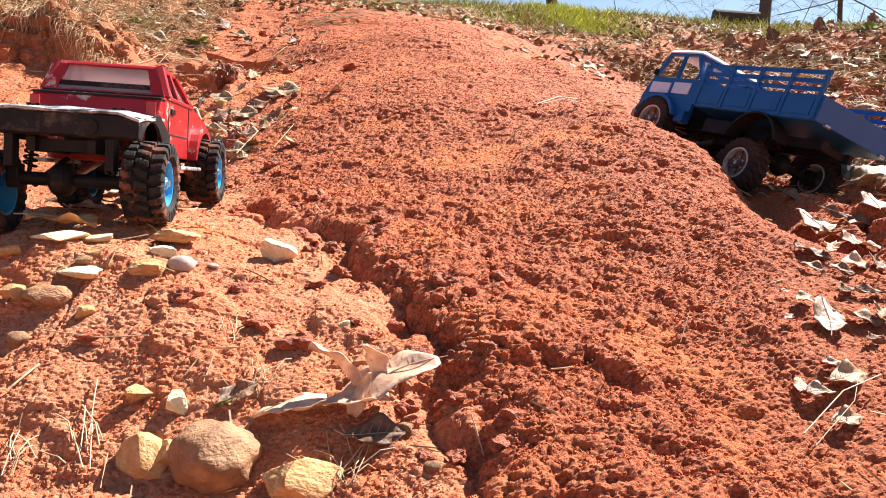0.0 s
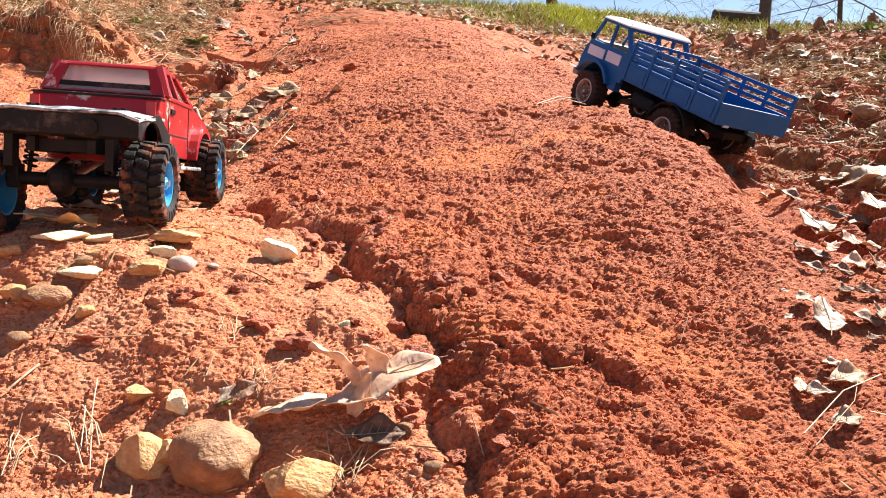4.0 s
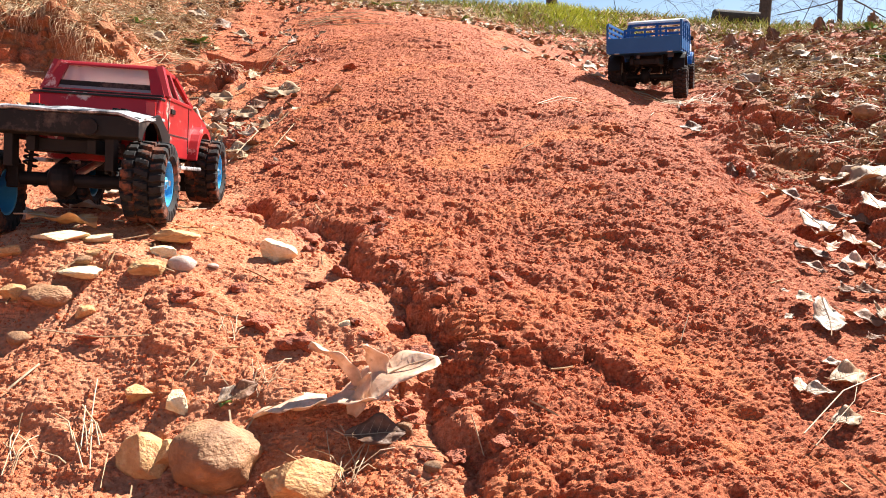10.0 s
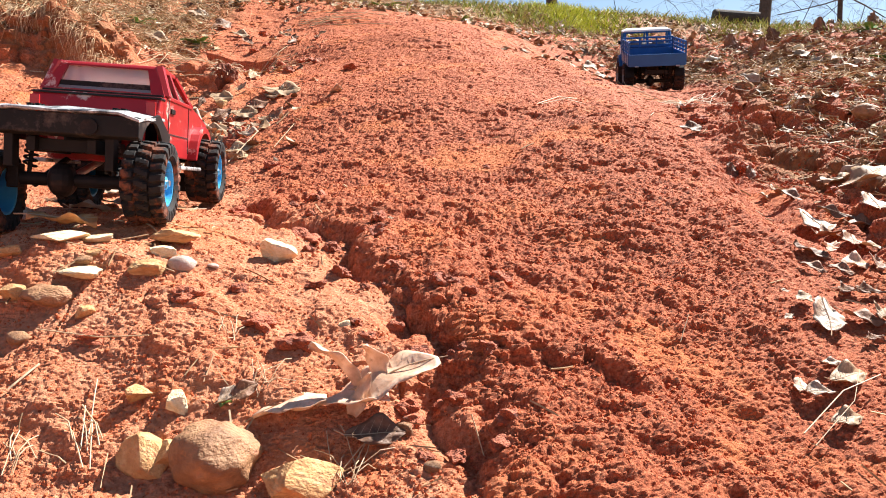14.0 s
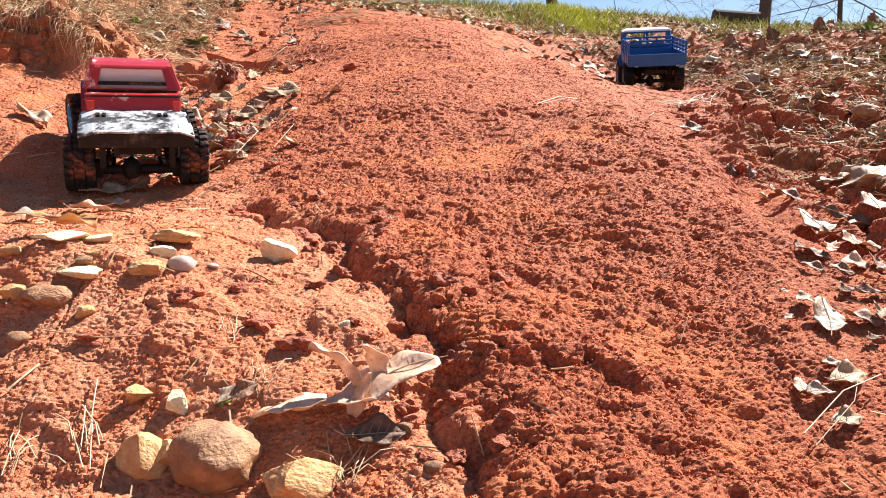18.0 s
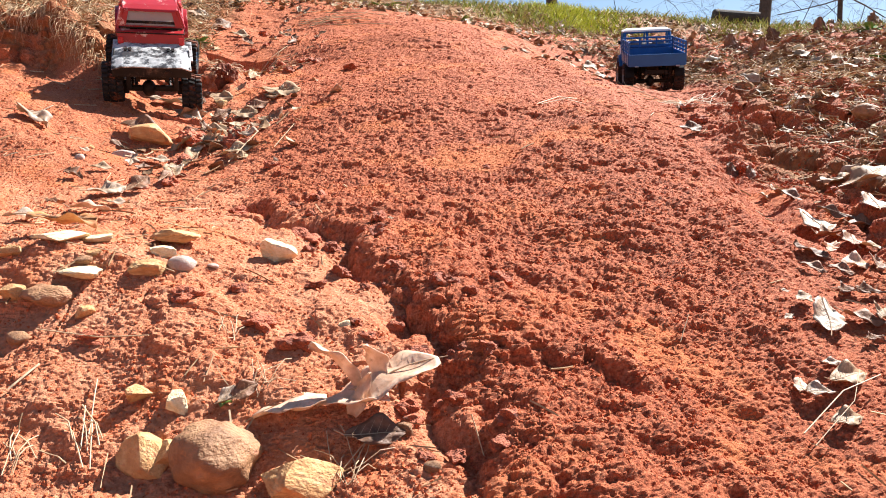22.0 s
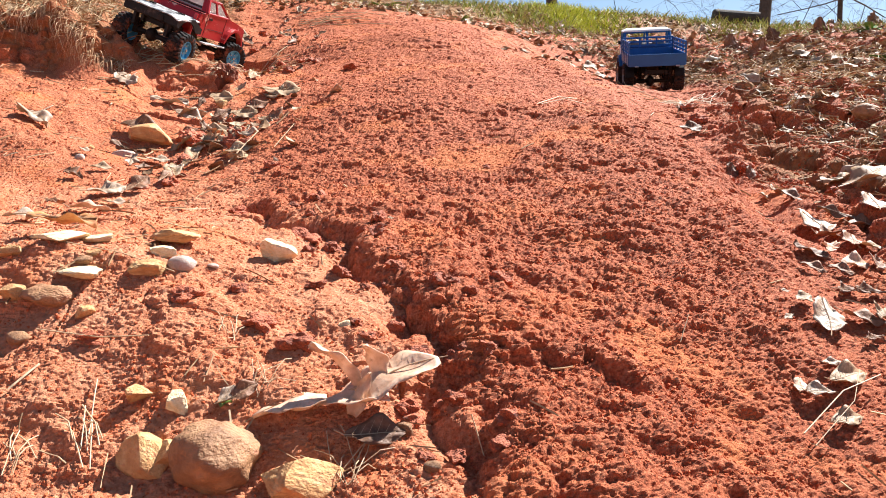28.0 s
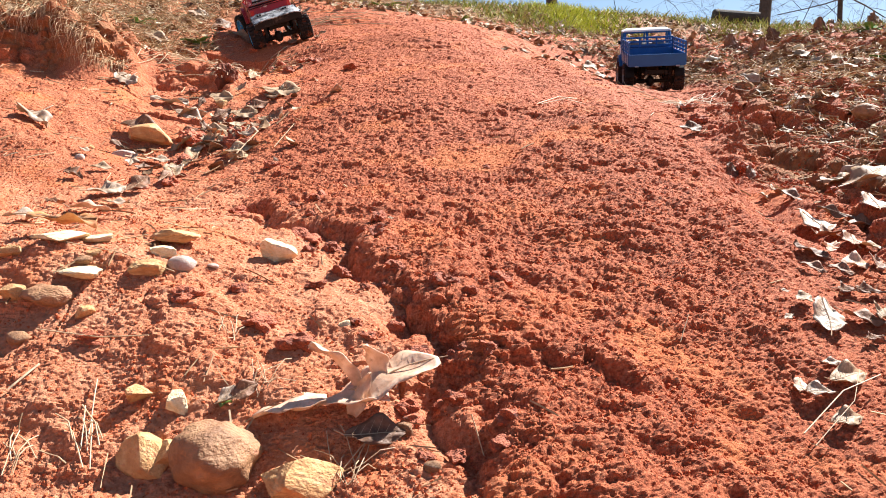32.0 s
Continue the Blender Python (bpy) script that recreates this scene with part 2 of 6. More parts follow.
def zones(x, y):
    """How far a place belongs to the crumbled mound, the dusty left bank and the turf."""
    wob = soft_noise(x, y, 0.05, 31) * 0.012 + soft_noise(x, y, 0.16, 32) * 0.02
    left = np.interp(y, [c[0] for c in CRACK] + [0.93, 1.2, 1.5, 1.9, 2.2], [c[1] for c in CRACK] + [-0.225, -0.265, -0.29, -0.33, -0.36])
    right = np.interp(y, [0.3, 0.42, 0.5, 0.6, 0.76, 1.0, 1.3, 1.7, 2.2], [0.16, 0.19, 0.22, 0.27, 0.30, 0.30, 0.27, 0.26, 0.12])
    k = 0.02 + 0.02 * y
    mound = smooth(-k, k, x + wob - left) * (1 - smooth(-k, k, x + wob - right)) * (1 - smooth(2.12, 2.3, y + wob * 2))
    dust = (1 - smooth(-0.03, 0.02, x + wob - left)) * (1 - smooth(1.5, 1.9, y))
    turf = smooth(2.45, 2.75, y + 4 * wob + 0.45 * smooth(-0.55, -0.75, x))
    dust = dust * (1 - 0.7 * smooth(0.7, 1.05, y))
    return mound, dust, np.clip(turf, 0, 1)


RUBBED = [(0.150, 0.415, 0.032, 0.060), (0.125, 0.455, 0.03, 0.03), (0.03, 0.82, 0.05, 0.05), (0.13, 0.84, 0.05, 0.04), (-0.01, 1.45, 0.10, 0.10), (-0.18, 0.60, 0.05, 0.03)]


def rubbed(x, y):
    """Where the clay is rubbed smooth and orange."""
    w = 0.6 * soft_noise(x, y, 0.03, 35) + 0.4 * soft_noise(x, y, 0.01, 36)
    m = np.zeros(len(x))
    for cx, cy, a, b in RUBBED:
        m = np.maximum(m, 1.15 - ((x - cx) / a) ** 2 - ((y - cy) / b) ** 2 + w)
    return 0.75 * smooth(0.2, 1.0, m)


def scarps(x, y):
    """How much of a place lies on the torn left bank, and on the small step of the track."""
    bank = smooth(-0.53, -0.60, x + 0.03 * soft_noise(x, y, 0.08, 63))
    step = smooth(-0.525, -0.49, x) * (1 - smooth(-0.385, -0.355, x + 0.012 * soft_noise(x, y, 0.03, 64)))
    return bank, step


def terraced(x, y):
    """The slope drawn together into two steep faces of torn earth."""
    bank, step = scarps(x, y)
    wob = 0.022 * soft_noise(x, y * 0.3, 0.06, 65) + 0.012 * soft_noise(x, y * 0.3, 0.021, 66)
    v = y + wob + 0.06 * smooth(-0.72, -0.60, x)
    a = np.interp(v, [1.26, 1.40, 1.485, 1.75], [1.26, 1.385, 1.535, 1.75]) - v
    v = y + 0.7 * wob - 0.25 * (x + 0.45) ** 2 / 0.1
    b = np.interp(v, [1.22, 1.405, 1.45, 1.66], [1.22, 1.345, 1.475, 1.66]) - v
    return y + bank * a + (1 - bank) * step * b


def ground_height(x, y):
    """The ground without its fine relief."""
    x, y = np.atleast_1d(np.asarray(x, float)), np.atleast_1d(np.asarray(y, float))
    z = hill(x, np.where((y > 1.2) & (y < 1.8) & (x < -0.3), terraced(x, y), y))
    near = (np.abs(x) < 4) & (y > -1) & (y < 6)
    if not near.any():
        return z
    X, Y = x[near], y[near]
    mound, dust, turf = zones(X, Y)
    dz = np.zeros(len(X))
    cx = np.interp(Y, [c[0] for c in CRACK], [c[1] for c in CRACK]) + soft_noise(X, Y, 0.012, 5) * 0.006 + soft_noise(X, Y, 0.04, 6) * 0.016
    on = smooth(0.28, 0.34, Y) * (1 - smooth(0.70, 0.76, Y))
    d = X - cx
    torn = 0.35 + 0.65 * smooth(-0.4, 0.3, soft_noise(X, Y, 0.035, 7))
    dz -= on * torn * 0.022 * np.exp(-(d / 0.016) ** 2)
    dz += on * (0.4 + 0.6 * torn) * 0.018 * smooth(-0.002, 0.016, d) * np.exp(-np.maximum(d, 0) / 0.07)
    dz += (0.006 * soft_noise(X, Y, 0.13, 1) + 0.004 * soft_noise(X, Y, 0.055, 2)) * (1 - 0.5 * mound)
    rough = np.clip(1 - 0.7 * turf, 0.2, 1)
    dz += rough * 0.0025 * soft_noise(X, Y, 0.024, 3) * (1 - 0.6 * mound)
    # the deep side of the rut, close behind the edge of the mound
    ditch = np.interp(Y, [0.60, 0.70, 0.80, 0.90, 1.0, 1.12], [0.335, 0.318, 0.317, 0.320, 0.325, 0.315])
    dz -= 0.024 * smooth(0.58, 0.70, Y) * (1 - smooth(1.02, 1.16, Y)) * np.exp(-((X - ditch) / 0.030) ** 2)
    # the hollow below the small scarp on the track
    u, v = (X + 0.445) / 0.080, Y - 1.455 - 0.02 * soft_noise(X, Y, 0.05, 47)
    dz -= 0.022 * np.exp(-np.abs(u) ** 3) * np.exp(-(np.minimum(v, 0) / 0.07) ** 2) * (1 - smooth(0.0, 0.022, v))
    # the swell of the mound before the rut, and the dip in the crest
    dz += 0.038 * np.exp(-((X - 0.205) / 0.07) ** 2 - ((Y - 0.975) / 0.095) ** 2)
    dz -= 0.024 * np.exp(-((X - 1.2) / 0.42) ** 2) * smooth(2.2, 2.7, Y)
    dz -= 0.022 * np.exp(-((X - 0.50) / 0.10) ** 2 - ((Y - 1.95) / 0.16) ** 2)
    dz -= 0.018 * np.exp(-((X - 0.40) / 0.085) ** 2 - ((Y - 1.47) / 0.11) ** 2)
    dz += 0.020 * np.exp(-((X - 0.24) / 0.07) ** 2 - ((Y - 1.62) / 0.15) ** 2)
    # torn earth under the turf of the left bank, and the loose soil of the right one
    scarp = smooth(-0.50, -0.58, X) * smooth(1.36, 1.42, Y) * (1 - smooth(1.62, 1.75, Y))
    dz += scarp * (0.020 * soft_noise(X, Y, 0.07, 41) + 0.016 * soft_noise(X, Y, 0.03, 42) + 0.010 * soft_noise(X, Y, 0.013, 48))
    loose = smooth(0.0, 0.08, X - np.interp(Y, [0.4, 0.76, 1.0, 1.4, 2.0], [0.235, 0.35, 0.38, 0.46, 0.66]))
    loose = loose * (1 + 0.5 * smooth(0.75, 0.9, Y) * (1 - smooth(1.35, 1.5, Y)))
    dz += loose * rough * (0.013 * soft_noise(X, Y, 0.05, 43) + 0.010 * soft_noise(X, Y, 0.022, 44))
    z[near] += dz
    return z


def fine_relief(x, y, z):
    """Crumbs, clods and cracks on the ground at height z: how far the surface stands out along its normal."""
    out = np.zeros(len(x))
    near = (np.abs(x) < 0.72 * (np.maximum(y, 0) + 0.05) + 0.3) & (y > 0.1) & (y < 3.4)
    X, Y = x[near], y[near]
    mound, dust, turf = zones(X, Y)
    rough = np.clip(1 - 0.7 * turf, 0.2, 1)
    open_ = (1 - smooth(0.02, 0.3, np.abs(X) - 0.69 * (np.maximum(Y, 0) + 0.05))) * smooth(0.15, 0.25, Y)
    other = (1 - mound) * rough
    steep = (1 - mound) * (1 - smooth(0.49, 0.53, Y)) * smooth(0.3, 0.36, Y)
    loose = smooth(-0.03, 0.06, X - right_edge(Y)) * (1 - smooth(2.2, 2.5, Y))
    # lumps first
    Q = Y + 0.5 * z[near]
    big = crumbs_noise(X + 0.11, Q, 0.021, 29)
    lump = soft_noise(X, Q, 0.03, 8) + 0.6 * soft_noise(X, Q, 0.012, 9)
    patch = 0.25 + 0.75 * smooth(-0.35, 0.35, lump)
    calm = 1 - 0.6 * smooth(0.45, 0.9, Y)
    dz = mound * calm * (0.0014 * lump + 0.0022 * patch * big)
    dz += steep * 0.0015 * np.tanh(2.5 * (soft_noise(X, Q, 0.030, 14) + 0.6 * soft_noise(X, Q, 0.012, 15)))
    dz += loose * (0.007 * soft_noise(X, Q, 0.04, 45) + 0.005 * big + 0.007 * soft_noise(X, Q, 0.014, 46))
    dz -= other * 0.0035 * np.exp(-(soft_noise(X, Q, 0.04, 21) / 0.05) ** 2) * smooth(0.0, 0.5, soft_noise(X, Q, 0.09, 22))
    # then crumbs that also cover the steep sides of the lumps
    Q = Y * 0.75 + 1.5 * (z[near] + dz)
    a = crumbs_noise(X, Q, 0.0100, 11)
    b = crumbs_noise(X + 0.37, Q, 0.0052, 17)
    c = crumbs_noise(X, Q + 0.21, 0.0027, 23)
    grit = soft_noise(X, Q, 0.0016, 10)
    far = 1 - 0.25 * smooth(0.6, 1.3, Y)
    near_ = 1 - smooth(0.5, 0.8, Y)
    pit = smooth(0.25, 0.75, soft_noise(X, Q, 0.010, 16)) * smooth(-0.2, 0.4, soft_noise(X, Q, 0.05, 18))
    dz += mound * far * ((0.4 + 0.6 * patch) * ((0.0024 + 0.0006 * near_) * a + 0.0026 * b) + 0.0018 * c + 0.0006 * grit - 0.0045 * pit)
    clod = smooth(-0.1, 0.5, soft_noise(X, Q, 0.035, 12) + 0.5 * soft_noise(X, Q, 0.012, 13))
    torn = scarps(X, Y)
    torn = (torn[0] + 0.5 * torn[1]) * smooth(1.36, 1.43, Y) * (1 - smooth(1.52, 1.6, Y))
    dz += torn * (0.007 * soft_noise(X, Q, 0.028, 19) + 0.007 * soft_noise(X, Q, 0.011, 20) + 0.004 * big + 0.004 * crumbs_noise(X, Q, 0.0100, 11))
    dz += other * (clod * (0.0018 * a + 0.0017 * b) + 0.0012 * c + 0.0005 * grit + loose * (0.003 * a + 0.004 * b))
    out[near] = open_ * dz * (1 - 0.6 * rubbed(X, Y))
    return out


def surface_z(x, y):
    """The height of the finished surface, near enough to set things down."""
    x, y = np.atleast_1d(np.asarray(x, float)), np.atleast_1d(np.asarray(y, float))
    z = ground_height(x, y)
    return z + fine_relief(x, y, z)


def right_edge(y):
    return np.interp(y, [0.4, 0.62, 0.76, 1.0, 1.2, 1.4, 2.0, 2.3], [0.235, 0.33, 0.345, 0.355, 0.38, 0.43, 0.60, 0.40])


def build_ground():
    """One sheet to the horizon; its columns fan out uphill and its rows widen, so that the near clay is the finest."""
    fan = np.arange(-0.66, 0.6601, 0.0021)
    wing = np.cumsum(0.004 * 1.21 ** np.arange(54))
    fan, out = np.concatenate([np.full(54, -0.66), fan, np.full(54, 0.66)]), np.concatenate([-wing[::-1], np.zeros(len(fan)), wing])
    ys, y = [], 0.27
    while y < 3.1:
        ys.append(y)
        y += 0.0007 + 0.0017 * max(0.0, y - 0.3)
    step = 0.012
    while y < 420:
        ys.append(y)
        step *= 1.16
        y += step
    back, y, step = [], 0.27, 0.006
    while y > -420:
        y -= step
        step *= 1.2
        back.append(y)
    ys = np.array(back[::-1] + ys)
    nx, ny = len(fan), len(ys)
    w = np.sqrt((ys + 0.05) ** 2 + 0.02)
    w = np.minimum(w, 6.0)
    X = fan[None] * w[:, None] + out[None]
    Y = np.repeat(ys[:, None], nx, 1)
    x, y = X.ravel(), Y.ravel()
    z = ground_height(x, y)
    P = np.stack([X, Y, z.reshape(ny, nx)], -1)
    du, dv = np.gradient(P, axis=1), np.gradient(P, axis=0)
    nrm = np.cross(du, dv)
    nrm /= np.linalg.norm(nrm, axis=-1, keepdims=True) + 1e-12
    co = (P.reshape(-1, 3) + nrm.reshape(-1, 3) * fine_relief(x, y, z)[:, None]).astype(np.float32)
    i = (np.arange(ny - 1)[:, None] * nx + np.arange(nx - 1)[None]).ravel()
    quads = np.stack([i, i + 1, i + nx + 1, i + nx], -1).astype(np.int32)
    me = bpy.data.meshes.new("ground")
    me.vertices.add(len(co))
    me.vertices.foreach_set("co", co.ravel())
    me.loops.add(quads.size)
    me.loops.foreach_set("vertex_index", quads.ravel())
    me.polygons.add(len(quads))
    me.polygons.foreach_set("loop_start", np.arange(0, quads.size, 4, dtype=np.int32))
    me.polygons.foreach_set("use_smooth", np.zeros(len(quads), dtype=bool))
    mound, dust, turf = zones(x, y)
    turf = np.maximum(turf, smooth(2.5, 3.5, np.hypot(x, y - 1)))
    turf = np.maximum(turf, 0.6 * scarps(x, y)[0] * smooth(1.41, 1.45, y + 0.04 * soft_noise(x, y, 0.03, 67) + 0.06 * smooth(-0.72, -0.60, x)) * (1 - smooth(2.2, 2.4, y)))
    topsoil = smooth(0.0, 0.10, x - right_edge(y) - 0.03 * soft_noise(x, y, 0.05, 69)) * smooth(0.78, 0.95, y) * (1 - smooth(2.2, 2.4, y))
    turf = np.maximum(turf, 0.9 * topsoil * smooth(-0.5, 0.3, soft_noise(x, y, 0.09, 70) + 0.4 * soft_noise(x, y, 0.03, 71)))
    # mound moisture; right of it the dark tone also paints shade of clods and leaves
    damp_and_shaded = np.maximum(np.maximum(mound, smooth(0.05, 0.15, x - 0.05 * y)), 0.75 * smooth(0.72, 0.95, y + 0.05 * soft_noise(x, y, 0.08, 34)))
    for name, v in (("crumbs", damp_and_shaded), ("dust", dust), ("turf", turf), ("rubbed", rubbed(x, y))):
        me.attributes.new(name, "FLOAT", "POINT").data.foreach_set("value", v.astype(np.float32))
    me.update(calc_edges=True)
    me.materials.append(SOIL)
    return tagged(new("ground", me), "red clay hillside with a crumbled mound and tyre tracks", "ground", kind="structure")


ground = build_ground()


# ---- mesh helpers ----
def mesh_of(name, bm, mat, smooth_faces=False):
    bmesh.ops.recalc_face_normals(bm, faces=bm.faces)
    me = bpy.data.meshes.new(name)
    bm.to_mesh(me)
    bm.free()
    me.materials.append(mat)
    if smooth_faces:
        me.polygons.foreach_set("use_smooth", np.ones(len(me.polygons), dtype=bool))
    return me


def part(name, bm, mat, parent=None, label="", smooth_faces=False, at=None):
    """Links a bmesh as one mesh object under a thing or a part."""
    ob = new(name, mesh_of(name, bm, mat, smooth_faces))
    ob.parent = parent
    if at is not None:
        ob.matrix_basis = at
    if label:
        tagged(ob, label)
    return ob


def box(x0, x1, y0, y1, z0, z1, bev=0.0, bm=None):
    own = bm is None
    bm = bm or bmesh.new()
    r = bmesh.ops.create_cube(bm, size=1.0, matrix=Matrix.Translation(((x0 + x1) / 2, (y0 + y1) / 2, (z0 + z1) / 2)) @ Matrix.Diagonal((x1 - x0, y1 - y0, z1 - z0, 1)))
    if bev:
        es = list({e for v in r["verts"] for e in v.link_edges})
        bmesh.ops.bevel(bm, geom=es, offset=bev, segments=2, affect="EDGES", profile=0.6)
    return bm


def prism(pts, y0, y1, bev=0.0, bm=None, y_in=None):
    """A closed outline of (x, z) drawn out from y0 to y1; y_in(x, z): how far a corner is drawn in on both sides."""
    bm = bm or bmesh.new()
    f = y_in or (lambda x, z: 0.0)
    a = [bm.verts.new((x, y0 + f(x, z), z)) for x, z in pts]
    b = [bm.verts.new((x, y1 - f(x, z), z)) for x, z in pts]
    n = len(pts)
    faces = [bm.faces.new(a), bm.faces.new(b[::-1])]
    faces += [bm.faces.new((a[i], b[i], b[(i + 1) % n], a[(i + 1) % n])) for i in range(n)]
    if bev:
        es = list({e for fc in faces for e in fc.edges})
        bmesh.ops.bevel(bm, geom=es, offset=bev, segments=2, affect="EDGES", profile=0.6)
    return bm


def rod(a, b, r, bm=None, seg=12, r2=None):
    bm = bm or bmesh.new()
    a, b = Vector(a), Vector(b)
    m = Matrix.Translation((a + b) / 2) @ (b - a).to_track_quat("Z", "Y").to_matrix().to_4x4()
    bmesh.ops.create_cone(bm, cap_ends=True, segments=seg, radius1=r, radius2=r if r2 is None else r2, depth=(b - a).length, matrix=m)
    return bm


def lathe(profile, seg=40, bm=None):
    """Turns a closed outline of (radius, y) about the y axis."""
    bm = bm or bmesh.new()
    rings = []
    for k in range(seg):
        a = 2 * math.pi * k / seg
        rings.append([bm.verts.new((r * math.cos(a), y, r * math.sin(a))) for r, y in profile])
    n = len(profile)
    for k in range(seg):
        p, q = rings[k], rings[(k + 1) % seg]
        for i in range(n):
            bm.faces.new((p[i], p[(i + 1) % n], q[(i + 1) % n], q[i]))
    return bm


def thing(name, label, category, group="", at=None):
    ob = tagged(new(name), label, category, group)
    if at is not None:
        ob.matrix_basis = at
    return ob


# ---- toy trucks ----
def lug_tyre(radius, width, mat, parent, lugs=22):
    """A chunky moulded tyre: a rounded carcass with staggered rows of tread blocks that run over the shoulders."""
    w, r = width / 2, radius
    seg = lugs * 8
    inner = [(0.56, -0.84), (0.66, -0.98)]
    tread = [(0.76, -1.0), (0.83, -1.0), (0.89, -0.99), (0.95, -0.93), (0.965, -0.80), (0.975, -0.60), (0.98, -0.42), (0.98, -0.34), (0.985, -0.30), (0.985, -0.10)]
    tread += [(q, -y) for q, y in reversed(tread)]
    ring = inner + tread + [(q, -y) for q, y in reversed(inner)]
    bm = bmesh.new()
    rows = []
    for k in range(seg):
        a = 2 * math.pi * k / seg
        row = []
        for i, (q, y) in enumerate(ring):
            drop = 0.0
            if 2 <= i < len(ring) - 2:
                side = abs(y) > 0.36
                gap = 0.36 if side else 0.42
                phase = k * lugs / seg + (0.0 if y < -0.36 else 0.5 if not side else 0.22) + (0.18 * abs(y) if side else 0.5 * y)
                groove = (phase % 1.0) < gap or abs(abs(y) - 0.36) < 0.03
                drop = (0.095 if abs(y) < 0.97 else 0.05) if groove else 0.0
            wear = 0.010 * noise.noise(Vector((math.cos(a) * 5, y * 2, math.sin(a) * 5)))
            rad = r * (q - (drop if q > 0.9 else 0.0) + wear)
            yy = w * y * (1 - (drop * 1.2 if q < 0.94 else 0.0))
            row.append(bm.verts.new((rad * math.cos(a), yy, rad * math.sin(a))))
        rows.append(row)
    n = len(ring)
    for k in range(seg):
        p, q = rows[k], rows[(k + 1) % seg]
        for i in range(n):
            bm.faces.new((p[i], p[(i + 1) % n], q[(i + 1) % n], q[i]))
    return part("tyre", bm, mat, parent)


def make_wheel(parent, name, radius, width, side, rubber, rim_mat, spokes, disc_mat=None):
    """A wheel in its own space, the axle along y and the open face towards side."""
    hub = new(name)
    hub.parent = parent
    lug_tyre(radius, width, rubber, hub)
    s = side
    w = width / 2
    rr = radius * 0.60
    bm = lathe([(rr, -w * 0.8), (rr, w * 0.8), (rr * 0.96, w * 0.92), (rr * 0.86, w * 0.9), (rr * 0.84, w * 0.5), (rr * 0.84, -w * 0.8)], 36)
    part("rim", bm, rim_mat, hub)
    bm = bmesh.new()
    for k in range(spokes):
        a = 2 * math.pi * k / spokes
        m = Matrix.Rotation(-a, 4, "Y") @ Matrix.Translation((rr * 0.56, s * w * 0.46, 0))
        bmesh.ops.create_cube(bm, size=1.0, matrix=m @ Matrix.Diagonal((rr * 0.72, w * 0.16, rr * 0.40, 1)))
    bmesh.ops.create_cone(bm, cap_ends=True, segments=24, radius1=rr * 0.84, radius2=rr * 0.84, depth=w * 0.1, matrix=Matrix.Translation((0, s * w * 0.32, 0)) @ Matrix.Rotation(math.pi / 2, 4, "X"))
    part("wheel_disc", bm, disc_mat or rim_mat, hub)
    bm = rod((0, s * w * 0.30, 0), (0, s * w * 0.74, 0), rr * 0.30, seg=20, r2=rr * 0.25)
    part("hub", bm, disc_mat or rim_mat, hub)
    part("wheel_nut", rod((0, s * w * 0.6, 0), (0, s * w * 0.90, 0), rr * 0.13, seg=6), STEEL, hub, "small steel wheel nut")
    bm = bmesh.new()
    for k in range(6):
        a = 2 * math.pi * (k + 0.5) / 6
        c = Vector((math.cos(a) * rr * 0.42, 0, math.sin(a) * rr * 0.42))
        rod(c + Vector((0, s * w * 0.4, 0)), c + Vector((0, s * w * 0.62, 0)), rr * 0.055, bm, 6)
    part("bolt_ring", bm, STEEL, hub)
    return hub


def coil_shock(top, low, parent):
    top, low = Vector(top), Vector(low)
    bm = rod(top, top.lerp(low, 0.6), 0.0034, seg=10)
    rod(top.lerp(low, 0.5), low, 0.0016, bm, 8)
    ax = low - top
    u = ax.orthogonal().normalized()
    v = ax.normalized().cross(u)
    prev = None
    for k in range(65):
        a = k * 2 * math.pi * 8 / 64
        p = top.lerp(low, 0.15 + 0.75 * k / 64) + (u * math.cos(a) + v * math.sin(a)) * 0.0046
        if prev is not None:
            rod(prev, p, 0.0008, bm, 4)
        prev = p
    part("shock_absorber", bm, CHASSIS, parent)


